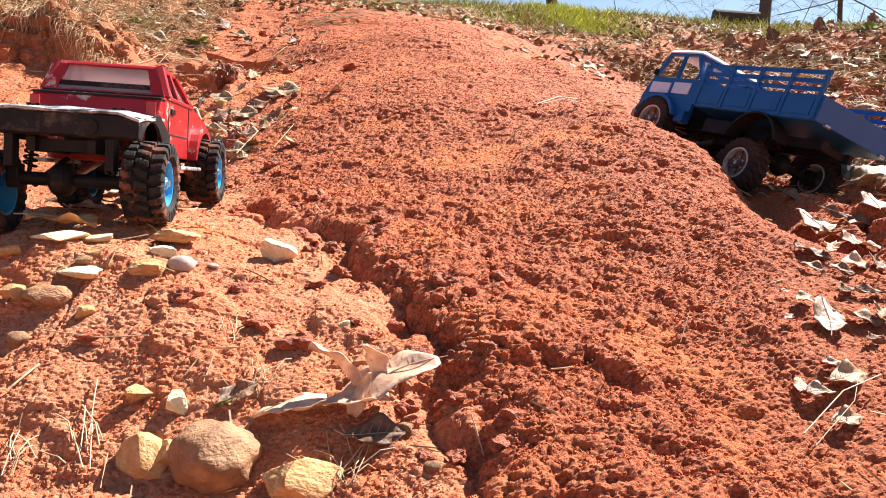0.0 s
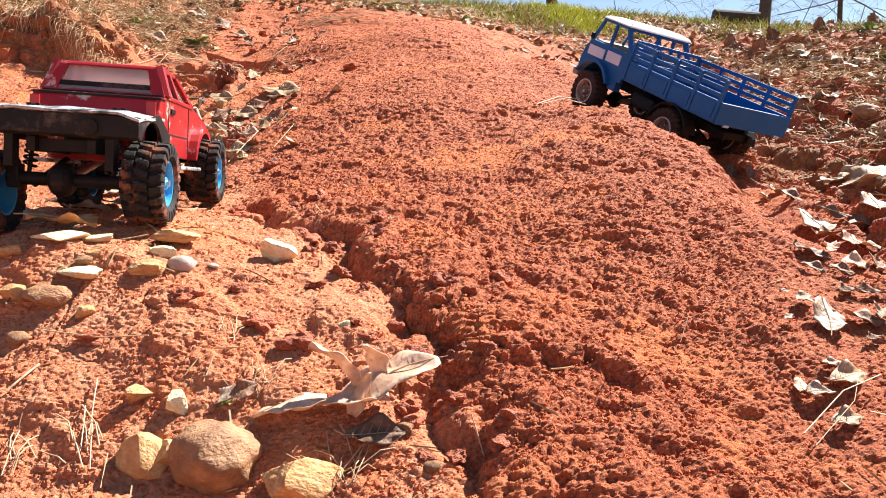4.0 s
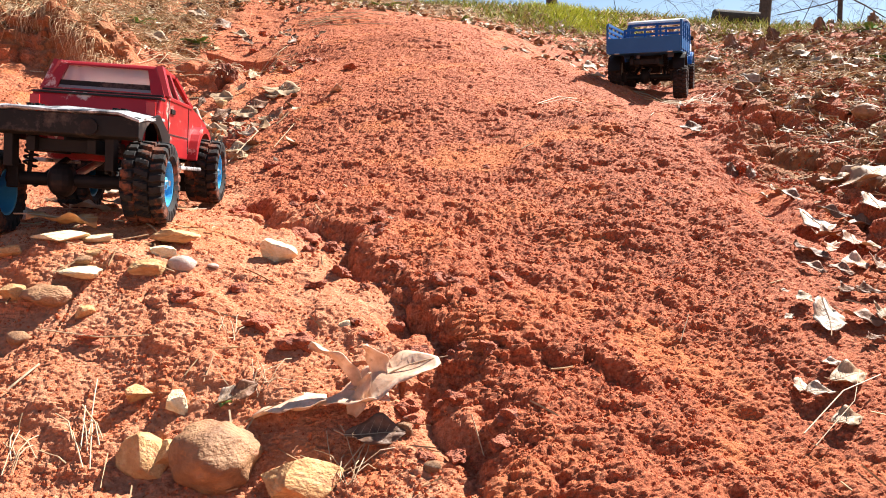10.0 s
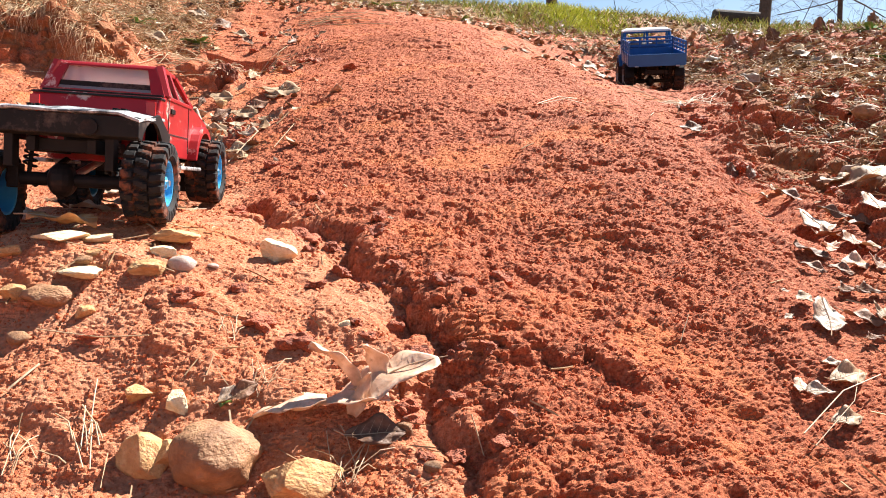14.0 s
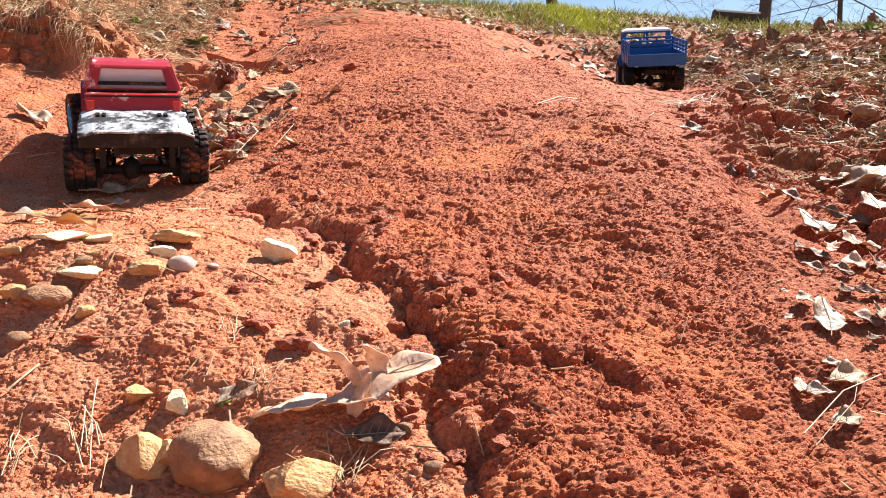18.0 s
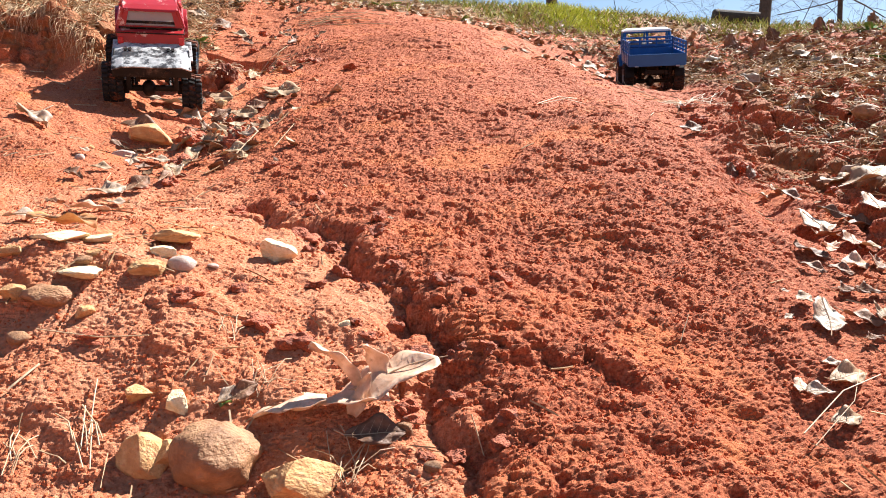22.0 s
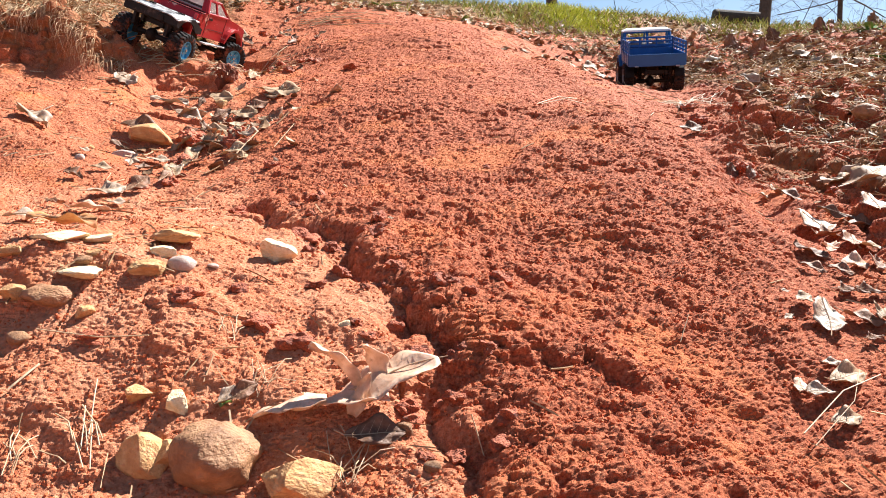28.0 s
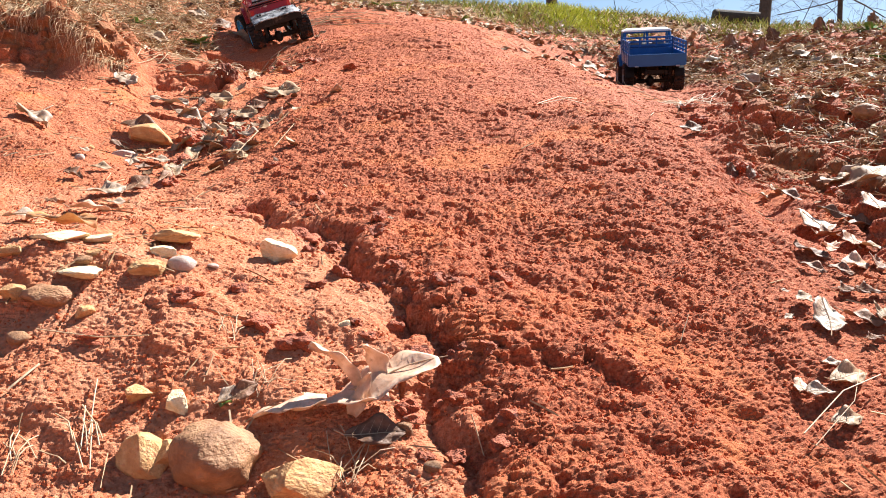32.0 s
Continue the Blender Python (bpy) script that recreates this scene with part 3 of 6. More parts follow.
def running_gear(root, xr, xf, half, z, rail_z, rail_half, x0, x1):
    """Frame rails, axles, gearbox, drive shafts, links and shocks."""
    for s in (-1, 1):
        part("frame_rail", box(x0, x1, s * rail_half - 0.003, s * rail_half + 0.003, rail_z - 0.005, rail_z + 0.005, 0.0008), CHASSIS, root)
    for x in (x0 + 0.01, (xr + xf) / 2 - 0.02, (xr + xf) / 2 + 0.03, x1 - 0.01):
        part("cross_member", box(x - 0.004, x + 0.004, -rail_half, rail_half, rail_z - 0.004, rail_z + 0.004), CHASSIS, root)
    for x, nm in ((xr, "rear_axle"), (xf, "front_axle")):
        bm = rod((x, -half + 0.012, z), (x, half - 0.012, z), 0.0048, seg=14)
        bmesh.ops.create_uvsphere(bm, u_segments=16, v_segments=10, radius=0.0125, matrix=Matrix.Translation((x, 0.006, z)) @ Matrix.Diagonal((1, 0.8, 1, 1)))
        for s in (-1, 1):
            box(x - 0.006, x + 0.006, s * (half - 0.017) - 0.004, s * (half - 0.017) + 0.004, z - 0.007, z + 0.010, 0.001, bm)
        part(nm, bm, CHASSIS, root)
        for s in (-1, 1):
            coil_shock((x + 0.004, s * (rail_half + 0.006), rail_z + 0.022), (x, s * (half - 0.026), z + 0.004), root)
            d = 0.055 if x < 0 else -0.055
            part("link_arm", rod((x, s * (half - 0.030), z - 0.004), (x + d, s * rail_half, rail_z - 0.006), 0.0024, seg=8), CHASSIS, root)
    mid = (xr + xf) / 2
    part("gearbox", box(mid - 0.022, mid + 0.022, -0.014, 0.014, rail_z - 0.016, rail_z + 0.010, 0.003), CHASSIS, root)
    part("drive_shaft", rod((mid - 0.02, 0.003, rail_z - 0.008), (xr + 0.01, 0.006, z), 0.0028, seg=10), STEEL, root)
    part("drive_shaft", rod((mid + 0.02, 0.003, rail_z - 0.008), (xf - 0.01, 0.006, z), 0.0028, seg=10), STEEL, root)
    part("battery_box", box(mid - 0.055, mid - 0.024, -0.02, 0.02, rail_z - 0.004, rail_z + 0.016, 0.002), BLACK, root)


def arch(cx, cz, r, a0, a1, n=9):
    return [(cx + r * math.cos(radians(a0 + (a1 - a0) * i / n)), cz + r * math.sin(radians(a0 + (a1 - a0) * i / n))) for i in range(n + 1)]


RED_WHEELS = ((-0.114, 0.055, 0.026), (0.071, 0.057, 0.026))
TYRE_R = 0.030


def red_pickup():
    root = thing("toy_pickup_truck", "weathered red toy pickup with blue wheels and scuffed flatbed plate", "toy truck")
    running_gear(root, -0.114, 0.071, 0.055, 0.026, 0.050, 0.020, -0.135, 0.105)
    # lower body: sides with the front wheel arch cut out
    tuck = lambda x, z: 0.0025 if z > 0.088 else (0.0 if z > 0.06 else 0.003)
    outline = [(-0.058, 0.050), (0.030, 0.048)] + arch(0.071, 0.040, 0.036, 160, 12) + [(0.112, 0.050), (0.117, 0.056), (0.117, 0.076), (0.112, 0.0835), (0.080, 0.0900), (0.044, 0.0945), (-0.047, 0.0945), (-0.058, 0.092)]
    for s in (-1, 1):
        y = s * 0.0475
        part("body_side", prism(outline, min(y, y - s * 0.004), max(y, y - s * 0.004), 0.0008), RED, root, "scratched red body side")
        flare = arch(0.071, 0.040, 0.040, 168, 6, 12) + arch(0.071, 0.040, 0.035, 6, 168, 12)
        part("wheel_flare", prism(flare, s * 0.051 - 0.0045, s * 0.051 + 0.0045, 0.0008), RED, root)
        part("door_handle", box(-0.034, -0.022, s * 0.0475 - 0.0015, s * 0.0475 + 0.0015, 0.083, 0.087, 0.0006), BLACK, root, "black door handle")
        bm = box(-0.040, -0.0392, s * 0.0477 - 0.0003, s * 0.0477 + 0.0003, 0.053, 0.094)
        box(0.031, 0.0318, s * 0.0477 - 0.0003, s * 0.0477 + 0.0003, 0.053, 0.094, 0, bm)
        box(-0.040, 0.031, s * 0.0477 - 0.0003, s * 0.0477 + 0.0003, 0.066, 0.0668, 0, bm)
        part("door_seam", bm, RED_DARK, root)
        part("side_step", box(-0.045, 0.033, s * 0.052 - 0.008, s * 0.052 + 0.008, 0.0385, 0.0415, 0.001), PLATE, root, "scuffed white side step")
        part("tail_lamp", box(-0.0735, -0.0715, s * 0.0425 - 0.0035, s * 0.0425 + 0.0035, 0.076, 0.0885, 0.0005), LAMP_RED, root, "worn red tail lamp")
    # hood, nose and floor
    hood = [(0.044, 0.0945), (0.080, 0.0905), (0.112, 0.0840), (0.117, 0.076), (0.113, 0.078), (0.080, 0.0870), (0.044, 0.0910)]
    part("hood", prism(hood, -0.0450, 0.0450, 0.0008), RED, root)
    part("hood_scoop", prism([(0.062, 0.0925), (0.098, 0.0870), (0.096, 0.0905), (0.066, 0.0955)], -0.018, 0.018, 0.0006), RED, root)
    part("grille", box(0.112, 0.1185, -0.033, 0.033, 0.062, 0.0775, 0.0008), BLACK, root, "black grille")
    for s in (-1, 1):
        part("headlight", box(0.114, 0.1195, s * 0.0385 - 0.005, s * 0.0385 + 0.005, 0.063, 0.0755, 0.001), PALE_BLUE, root)
    part("front_bumper", prism([(0.108, 0.046), (0.124, 0.046), (0.127, 0.050), (0.127, 0.056), (0.122, 0.060), (0.108, 0.060)], -0.050, 0.050, 0.001), BLACK, root)
    part("floor_pan", box(-0.055, 0.105, -0.040, 0.040, 0.054, 0.058), BLACK, root)
    part("dashboard", box(0.018, 0.034, -0.038, 0.038, 0.078, 0.096, 0.002), BLACK, root)
    for s in (-1, 1):
        part("car_seat", prism([(-0.030, 0.060), (-0.004, 0.060), (-0.004, 0.070), (-0.020, 0.072), (-0.028, 0.098), (-0.036, 0.098)], s * 0.019 - 0.012, s * 0.019 + 0.012, 0.002), BLACK, root)
    # cab: pillars, window frames and roof with openings between
    yb, yt = 0.0465, 0.0385
    xb, xt = -0.0500, -0.0400
    zb, zt, fb, ft = 0.0945, 0.1165, 0.0440, 0.0120

    def post(x0, z0, y0, x1, z1, y1, r, bm):
        return rod((x0, y0, z0), (x1, y1, z1), r, bm, 6)

    part("roof", prism([(xt - 0.001, 0.1160), (ft + 0.004, 0.1155), (ft, 0.1190), (-0.020, 0.1205), (xt + 0.002, 0.1195)], -yt - 0.001, yt + 0.001, 0.0016), RED, root, "dusty red cab roof")
    bm = bmesh.new()
    for lo, hi in ((-yb, -0.0365), (0.0365, yb)):
        sg = -1 if lo < 0 else 1
        vs = [(xb, lo, zb), (xb, hi, zb), (xt, sg * (yt - 0.008) if lo < 0 else sg * (yt - 0.008), zt), (xt, sg * yt, zt)]
        if lo < 0:
            vs = [(xb, lo, zb), (xb, hi, zb), (xt, -yt + 0.008, zt), (xt, -yt, zt)]
        else:
            vs = [(xb, lo, zb), (xb, hi, zb), (xt, yt, zt), (xt, yt - 0.008, zt)]
        f = bm.faces.new([bm.verts.new(v) for v in vs])
    r = bmesh.ops.extrude_face_region(bm, geom=list(bm.faces))
    bmesh.ops.translate(bm, verts=[v for v in r["geom"] if isinstance(v, bmesh.types.BMVert)], vec=(0.004, 0, 0))
    box(xb, xb + 0.004, -0.0365, 0.0365, zb, zb + 0.0025, 0, bm)
    part("rear_window_frame", bm, RED, root)
    for s in (-1, 1):
        bm = bmesh.new()
        post(xb + 0.006, zb, s * yb, xt + 0.003, zt + 0.002, s * yt, 0.0042, bm)
        post(-0.006, zb, s * yb, -0.008, zt, s * yt, 0.0022, bm)
        post(fb - 0.002, zb, s * yb, ft, zt, s * yt, 0.0028, bm)
        post(xb + 0.006, zb, s * yb, fb, zb, s * yb, 0.0022, bm)
        post(xt + 0.003, zt + 0.001, s * (yt - 0.001), ft, zt + 0.001, s * (yt - 0.001), 0.0026, bm)
        part("window_frame", bm, RED, root)
    bm = bmesh.new()
    bm.faces.new([bm.verts.new(v) for v in ((xb + 0.003, -0.0365, zb + 0.002), (xb + 0.003, 0.0365, zb + 0.002), (xt + 0.003, 0.031, zt), (xt + 0.003, -0.031, zt))])
    r = bmesh.ops.extrude_face_region(bm, geom=list(bm.faces))
    bmesh.ops.translate(bm, verts=[v for v in r["geom"] if isinstance(v, bmesh.types.BMVert)], vec=(0.001, 0, 0))
    part("rear_window", bm, GLASS, root, "dusty rear window pane").visible_shadow = False
    part("window_trim", box(xb - 0.0015, xb + 0.001, -0.0455, 0.0455, 0.0938, 0.0958, 0.0005), BLACK, root, "black rubber seam under the rear window")
    part("rear_tint_band", box(xb + 0.0045, xb + 0.0055, -0.036, 0.036, 0.0965, 0.1035), BLACK, root)
    bm = bmesh.new()
    bm.faces.new([bm.verts.new(v) for v in ((fb, -0.043, zb), (fb, 0.043, zb), (ft, 0.036, zt), (ft, -0.036, zt))])
    r = bmesh.ops.extrude_face_region(bm, geom=list(bm.faces))
    bmesh.ops.translate(bm, verts=[v for v in r["geom"] if isinstance(v, bmesh.types.BMVert)], vec=(-0.001, 0, 0))
    part("windscreen", bm, GLASS, root).visible_shadow = False
    # shortened bed box behind the cab
    part("bed_box", prism([(-0.0725, 0.0730), (-0.0520, 0.0730), (-0.0520, 0.0915), (-0.0640, 0.0915)], -0.0475, 0.0475, 0.0012), RED, root, "scratched red shortened bed")
    part("lower_bed", box(-0.0680, -0.0580, -0.0360, 0.0360, 0.0410, 0.0740, 0.0045), RED, root, "red underside of the bed")
    part("bed_lip", box(-0.0655, -0.0525, -0.0482, 0.0482, 0.0910, 0.0926, 0.0005), BLACK, root, "black rim round the bed")
    part("bed_cover", box(-0.0640, -0.0530, -0.0470, 0.0470, 0.0926, 0.0932), RED, root)
    # flatbed plate with a bent rear lip, cut round the wheels
    for s in (-1, 1):
        skirt = [(-0.143, 0.068), (-0.143, 0.056), (-0.136, 0.056)] + arch(-0.108, 0.038, 0.0335, 150, 30, 8) + [(-0.070, 0.054), (-0.058, 0.054), (-0.058, 0.064), (-0.090, 0.0775)]
        part("bed_skirt", prism(skirt, s * 0.0525 - 0.0012, s * 0.0525 + 0.0012, 0.0003), BLACK, root, "dull black bed skirt")
    deck = [(-0.147, 0.0738), (-0.1225, 0.0768), (-0.0700, 0.0785), (-0.0700, 0.0765), (-0.1225, 0.0746), (-0.147, 0.0720)]
    bm = prism(deck, -0.0545, 0.0545, 0.0005, y_in=lambda x, z: 0.002 if x > -0.1 else 0.0)
    bmesh.ops.subdivide_edges(bm, edges=list(bm.edges), cuts=7, use_grid_fill=True)
    for v in bm.verts:
        corner = max(0.0, abs(v.co.y) - 0.040) / 0.0145
        v.co.z += 0.0012 * noise.noise(v.co * 60) + 0.0006 * noise.noise(v.co * 200) - 0.004 * corner ** 2
        v.co.x += 0.0010 * noise.noise(v.co * 90 + Vector((5, 0, 0)))
    part("flatbed_plate", bm, PLATE, root, "scuffed white bed plate with black patches")
    for s in (-1, 1):
        bm = bmesh.new()
        for i in range(4):
            rod((-0.098 + 0.006 * (i % 2), s * 0.030 + 0.006 * (i // 2), 0.0765), (-0.098 + 0.006 * (i % 2), s * 0.030 + 0.006 * (i // 2), 0.0800), 0.0022, bm, 8)
        part("body_clip", bm, BLACK, root)
    part("rear_bumper", prism([(-0.1455, 0.0575), (-0.1380, 0.0555), (-0.1380, 0.0715), (-0.1455, 0.0715)], -0.0540, 0.0540, 0.0008), BLACK, root, "dusty black rear bumper")
    part("tow_bolt", rod((-0.1475, -0.022, 0.0630), (-0.1440, -0.022, 0.0630), 0.0056, seg=10), CHASSIS, root, "dusty dark bolt on the bumper")
    for s in (-1, 1):
        part("bumper_bracket", box(-0.139, -0.128, s * 0.0330 - 0.003, s * 0.0330 + 0.003, 0.034, 0.056, 0.0008), CHASSIS, root)
    return root


def blue_truck():
    root = thing("toy_cargo_truck", "blue toy cargo truck with white roof and slatted bed", "toy truck")
    running_gear(root, -0.078, 0.099, 0.060, 0.037, 0.062, 0.022, -0.140, 0.125)
    hw = 0.0610
    # bed floor, sides with slatted rails, headboard and tailgate
    part("bed_floor", box(-0.150, 0.032, -hw, hw, 0.0765, 0.0800), BLUE, root, "ribbed blue bed floor")
    y = -hw + 0.006
    while y < hw - 0.006:
        part("floor_rib", box(-0.147, 0.030, y, y + 0.0045, 0.0800, 0.0818), BLUE, root)
        y += 0.0095
    for s in (-1, 1):
        ya, yb = s * hw - 0.0015, s * hw + 0.0015
        part("side_board", box(-0.150, 0.032, ya, yb, 0.0770, 0.1035, 0.0005), BLUE, root)
        for i in range(5):
            x = -0.1495 + i * 0.0447
            part("side_post", box(x, x + 0.0045, s * (hw + 0.0015) - 0.0018, s * (hw + 0.0015) + 0.0018, 0.0780, 0.1290, 0.0004), BLUE, root)
        for zz in (0.1095, 0.1180, 0.1275):
            part("rail_slat", box(-0.1495, 0.0320, ya + 0.0005, yb - 0.0005, zz - 0.0024, zz + 0.0024, 0.0004), BLUE, root)
        for i in range(4):
            x = -0.1430 + i * 0.0447
            part("board_panel", box(x, x + 0.0365, s * (hw + 0.0018) - 0.0008, s * (hw + 0.0018) + 0.0008, 0.0815, 0.0990, 0.0004), BLUE, root)
    part("headboard", box(0.0305, 0.0335, -hw + 0.002, hw - 0.002, 0.0770, 0.1060, 0.0005), BLUE, root)
    for zz in (0.1120, 0.1215, 0.1305):
        part("headboard_rail", box(0.0308, 0.0332, -hw + 0.001, hw - 0.001, zz - 0.0022, zz + 0.0022, 0.0004), BLUE, root)
    for y in (-0.058, -0.020, 0.020, 0.058):
        part("headboard_post", box(0.0305, 0.0335, y - 0.002, y + 0.002, 0.0780, 0.1325, 0.0004), BLUE, root)
    part("tailgate", box(-0.1535, -0.1505, -hw - 0.001, hw + 0.001, 0.0765, 0.1030, 0.0006), BLUE, root, "plain blue tailgate")
    for y in (-0.045, 0.045):
        part("hinge_bar", rod((-0.1545, y - 0.004, 0.0765), (-0.1545, y + 0.004, 0.0765), 0.0018, seg=8), STEEL, root)
    for s in (-1, 1):
        part("rear_mudguard", prism(arch(-0.078, 0.040, 0.0385, 165, 15, 10) + arch(-0.078, 0.040, 0.0365, 15, 165, 10), s * 0.056 - 0.010, s * 0.056 + 0.010), CHASSIS, root)
    part("fuel_tank", box(-0.030, 0.015, 0.030, 0.052, 0.050, 0.068, 0.004), CHASSIS, root)
    part("spare_battery_case", box(-0.030, 0.015, -0.052, -0.030, 0.050, 0.068, 0.003), CHASSIS, root)
    # cab shell with see-through windows
    cw = 0.0585
    side = [(0.0400, 0.0700), (0.0640, 0.0700)] + arch(0.099, 0.0445, 0.0400, 142, 25, 9) + [(0.1390, 0.0620), (0.1440, 0.0680), (0.1440, 0.0840), (0.1390, 0.0985), (0.1330, 0.1110), (0.0400, 0.1110)]
    for s in (-1, 1):
        ya = s * (cw - 0.002)
        part("cab_side", prism(side, ya - 0.002, ya + 0.002, 0.0006), BLUE, root)
        part("fender_flare", prism(arch(0.099, 0.0445, 0.0430, 155, 25, 10) + arch(0.099, 0.0445, 0.0395, 25, 155, 10), s * 0.0605 - 0.006, s * 0.0605 + 0.006, 0.0008), BLUE, root)
        part("pale_door_panel", box(0.0540, 0.0860, s * (cw + 0.0009) - 0.0008, s * (cw + 0.0009) + 0.0008, 0.0905, 0.1050, 0.0004), PALE_BLUE, root, "pale panel on the blue cab side")
        part("pale_fender_panel", box(0.0925, 0.1300, s * (cw + 0.0009) - 0.0008, s * (cw + 0.0009) + 0.0008, 0.0895, 0.1035, 0.0004), PALE_BLUE, root, "pale panel on the blue cab side")
        bm = bmesh.new()
        for xa, za, xc, zc in ((0.0415, 0.1105, 0.0650, 0.1450), (0.0880, 0.1105, 0.0900, 0.1450), (0.1320, 0.1105, 0.1180, 0.1450)):
            rod((xa, s * (cw - 0.002), za), (xc, s * (cw - 0.004), zc), 0.0030, bm, 6)
        box(0.0620, 0.1190, s * (cw - 0.003) - 0.002, s * (cw - 0.003) + 0.002, 0.1405, 0.1450, 0.0006, bm)
        part("window_frame", bm, BLUE, root)
        part("wing_mirror", box(0.1270, 0.1290, s * (cw + 0.003) - 0.003, s * (cw + 0.003) + 0.003, 0.1120, 0.1200, 0.0006), BLACK, root)
        part("cab_step", box(0.0480, 0.0640, s * (cw - 0.006) - 0.006, s * (cw - 0.006) + 0.006, 0.0560, 0.0720, 0.001), BLUE, root)
    bm = prism([(0.1390, 0.0620), (0.1440, 0.0680), (0.1440, 0.0840), (0.1390, 0.0985), (0.1330, 0.1110), (0.1295, 0.1110), (0.1350, 0.0970), (0.1395, 0.0835), (0.1395, 0.0690), (0.1360, 0.0640)], -cw + 0.004, cw - 0.004)
    part("cab_front", bm, BLUE, root)
    part("pale_front_band", prism([(0.1442, 0.0850), (0.1405, 0.0970), (0.1415, 0.0974), (0.1452, 0.0852)], -0.052, 0.052), PALE_BLUE, root)
    for s in (-1, 1):
        part("headlight", rod((0.1420, s * 0.044, 0.0760), (0.1460, s * 0.044, 0.0760), 0.0062, seg=18), PALE_BLUE, root)
    part("front_bumper", box(0.1380, 0.1500, -0.060, 0.060, 0.0540, 0.0640, 0.0015), GREY, root, "grey front bumper")
    part("cab_back", box(0.0400, 0.0430, -cw + 0.004, cw - 0.004, 0.0780, 0.1120, 0.0005), BLUE, root)
    bm = bmesh.new()
    for y in (-0.0545, 0.0, 0.0545):
        rod((0.0420, y, 0.1110), (0.0660, y * 0.96, 0.1440), 0.0034, bm, 6)
    box(0.0620, 0.0680, -0.054, 0.054, 0.1400, 0.1445, 0.0006, bm)
    part("rear_window_frame", bm, BLUE, root)
    part("front_window_post", rod((0.1318, 0, 0.1110), (0.1180, 0, 0.1440), 0.0022, seg=6), BLUE, root)
    part("cab_floor", box(0.0440, 0.1350, -cw + 0.004, cw - 0.004, 0.0840, 0.0860), BLUE, root)
    part("dashboard", box(0.1120, 0.1290, -cw + 0.006, cw - 0.006, 0.1000, 0.1130, 0.002), GREY, root)
    for s in (-1, 1):
        part("cab_seat", prism([(0.058, 0.087), (0.085, 0.087), (0.085, 0.095), (0.068, 0.097), (0.062, 0.122), (0.054, 0.122)], s * 0.027 - 0.015, s * 0.027 + 0.015, 0.002), GREY, root)
    bm = prism([(0.0560, 0.1440), (0.1230, 0.1440), (0.1190, 0.1490), (0.1000, 0.1515), (0.0760, 0.1515), (0.0600, 0.1490)], -cw - 0.001, cw + 0.001, 0.0022, y_in=lambda x, z: 0.0 if z < 0.146 else (0.004 if z < 0.15 else 0.012))
    part("roof", bm, WHITE, root, "dusty white cab roof", smooth_faces=False)
    return root


BLUE_WHEELS = ((-0.078, 0.0575, 0.0370), (0.099, 0.0570, 0.0400))

red = red_pickup()
red_wheels = []
for (wx, wy, wz), nm in zip(RED_WHEELS, ("rear_wheel", "front_wheel")):
    for s in (1, -1):
        w = make_wheel(red, nm, TYRE_R, 0.029, s, RUBBER, BLUE_RIM, 6)
        red_wheels.append((w, Vector((wx, wy * s, wz)), wx > 0))
blue = blue_truck()
blue_wheels = []
for (wx, wy, wz), nm in zip(BLUE_WHEELS, ("rear_wheel", "front_wheel")):
    for s in (1, -1):
        w = make_wheel(blue, nm, TYRE_R, 0.024, s, RUBBER_DUSTY, CREAM_RIM, 5, RUSTY)
        blue_wheels.append((w, Vector((wx, wy * s, wz)), wx > 0))


# ---- stones, clods and leaves ----
STONE_MATS = [
    material("brown_cobble", [(0.20, 0.085, 0.036), (0.32, 0.155, 0.066), (0.43, 0.24, 0.115)], 3, 0.7, bump=0.0012, bump_scale=22, stain=(0.32, 0.10, 0.05), stain_scale=3, stain_at=(0.56, 0.72), vary=0.12),
    material("yellow_sandstone", [(0.38, 0.17, 0.06), (0.52, 0.29, 0.115), (0.64, 0.44, 0.22)], 3, 0.85, bump=0.0012, bump_scale=14, stain=(0.44, 0.14, 0.06), stain_scale=4, stain_at=(0.54, 0.70), vary=0.12),
    material("pale_sandstone", [(0.58, 0.40, 0.20), (0.72, 0.57, 0.34), (0.80, 0.69, 0.48)], 3, 0.85, bump=0.0012, bump_scale=14, stain=(0.52, 0.22, 0.10), stain_scale=4, stain_at=(0.58, 0.74), vary=0.12),
    material("grey_pebble", [(0.28, 0.20, 0.16), (0.42, 0.31, 0.25), (0.50, 0.40, 0.34)], 3, 0.7, bump=0.0005, bump_scale=22, stain=(0.36, 0.12, 0.06), stain_scale=4, stain_at=(0.54, 0.7), vary=0.15),
    material("clay_clod", [(0.20, 0.042, 0.018), (0.39, 0.092, 0.034), (0.52, 0.150, 0.06)], 12, 0.75, bump=0.002, bump_scale=14, vary=0.2),
]
STONE_WORDS = [("stone", "rounded brown cobble half sunk in red clay"), ("stone", "rough yellow sandstone chunk dusted with red clay"), ("stone", "pale cream sandstone flake on the clay"),
               ("stone", "small greyish pink pebble on the clay"), ("clay_clod", "lump of dried red clay")]


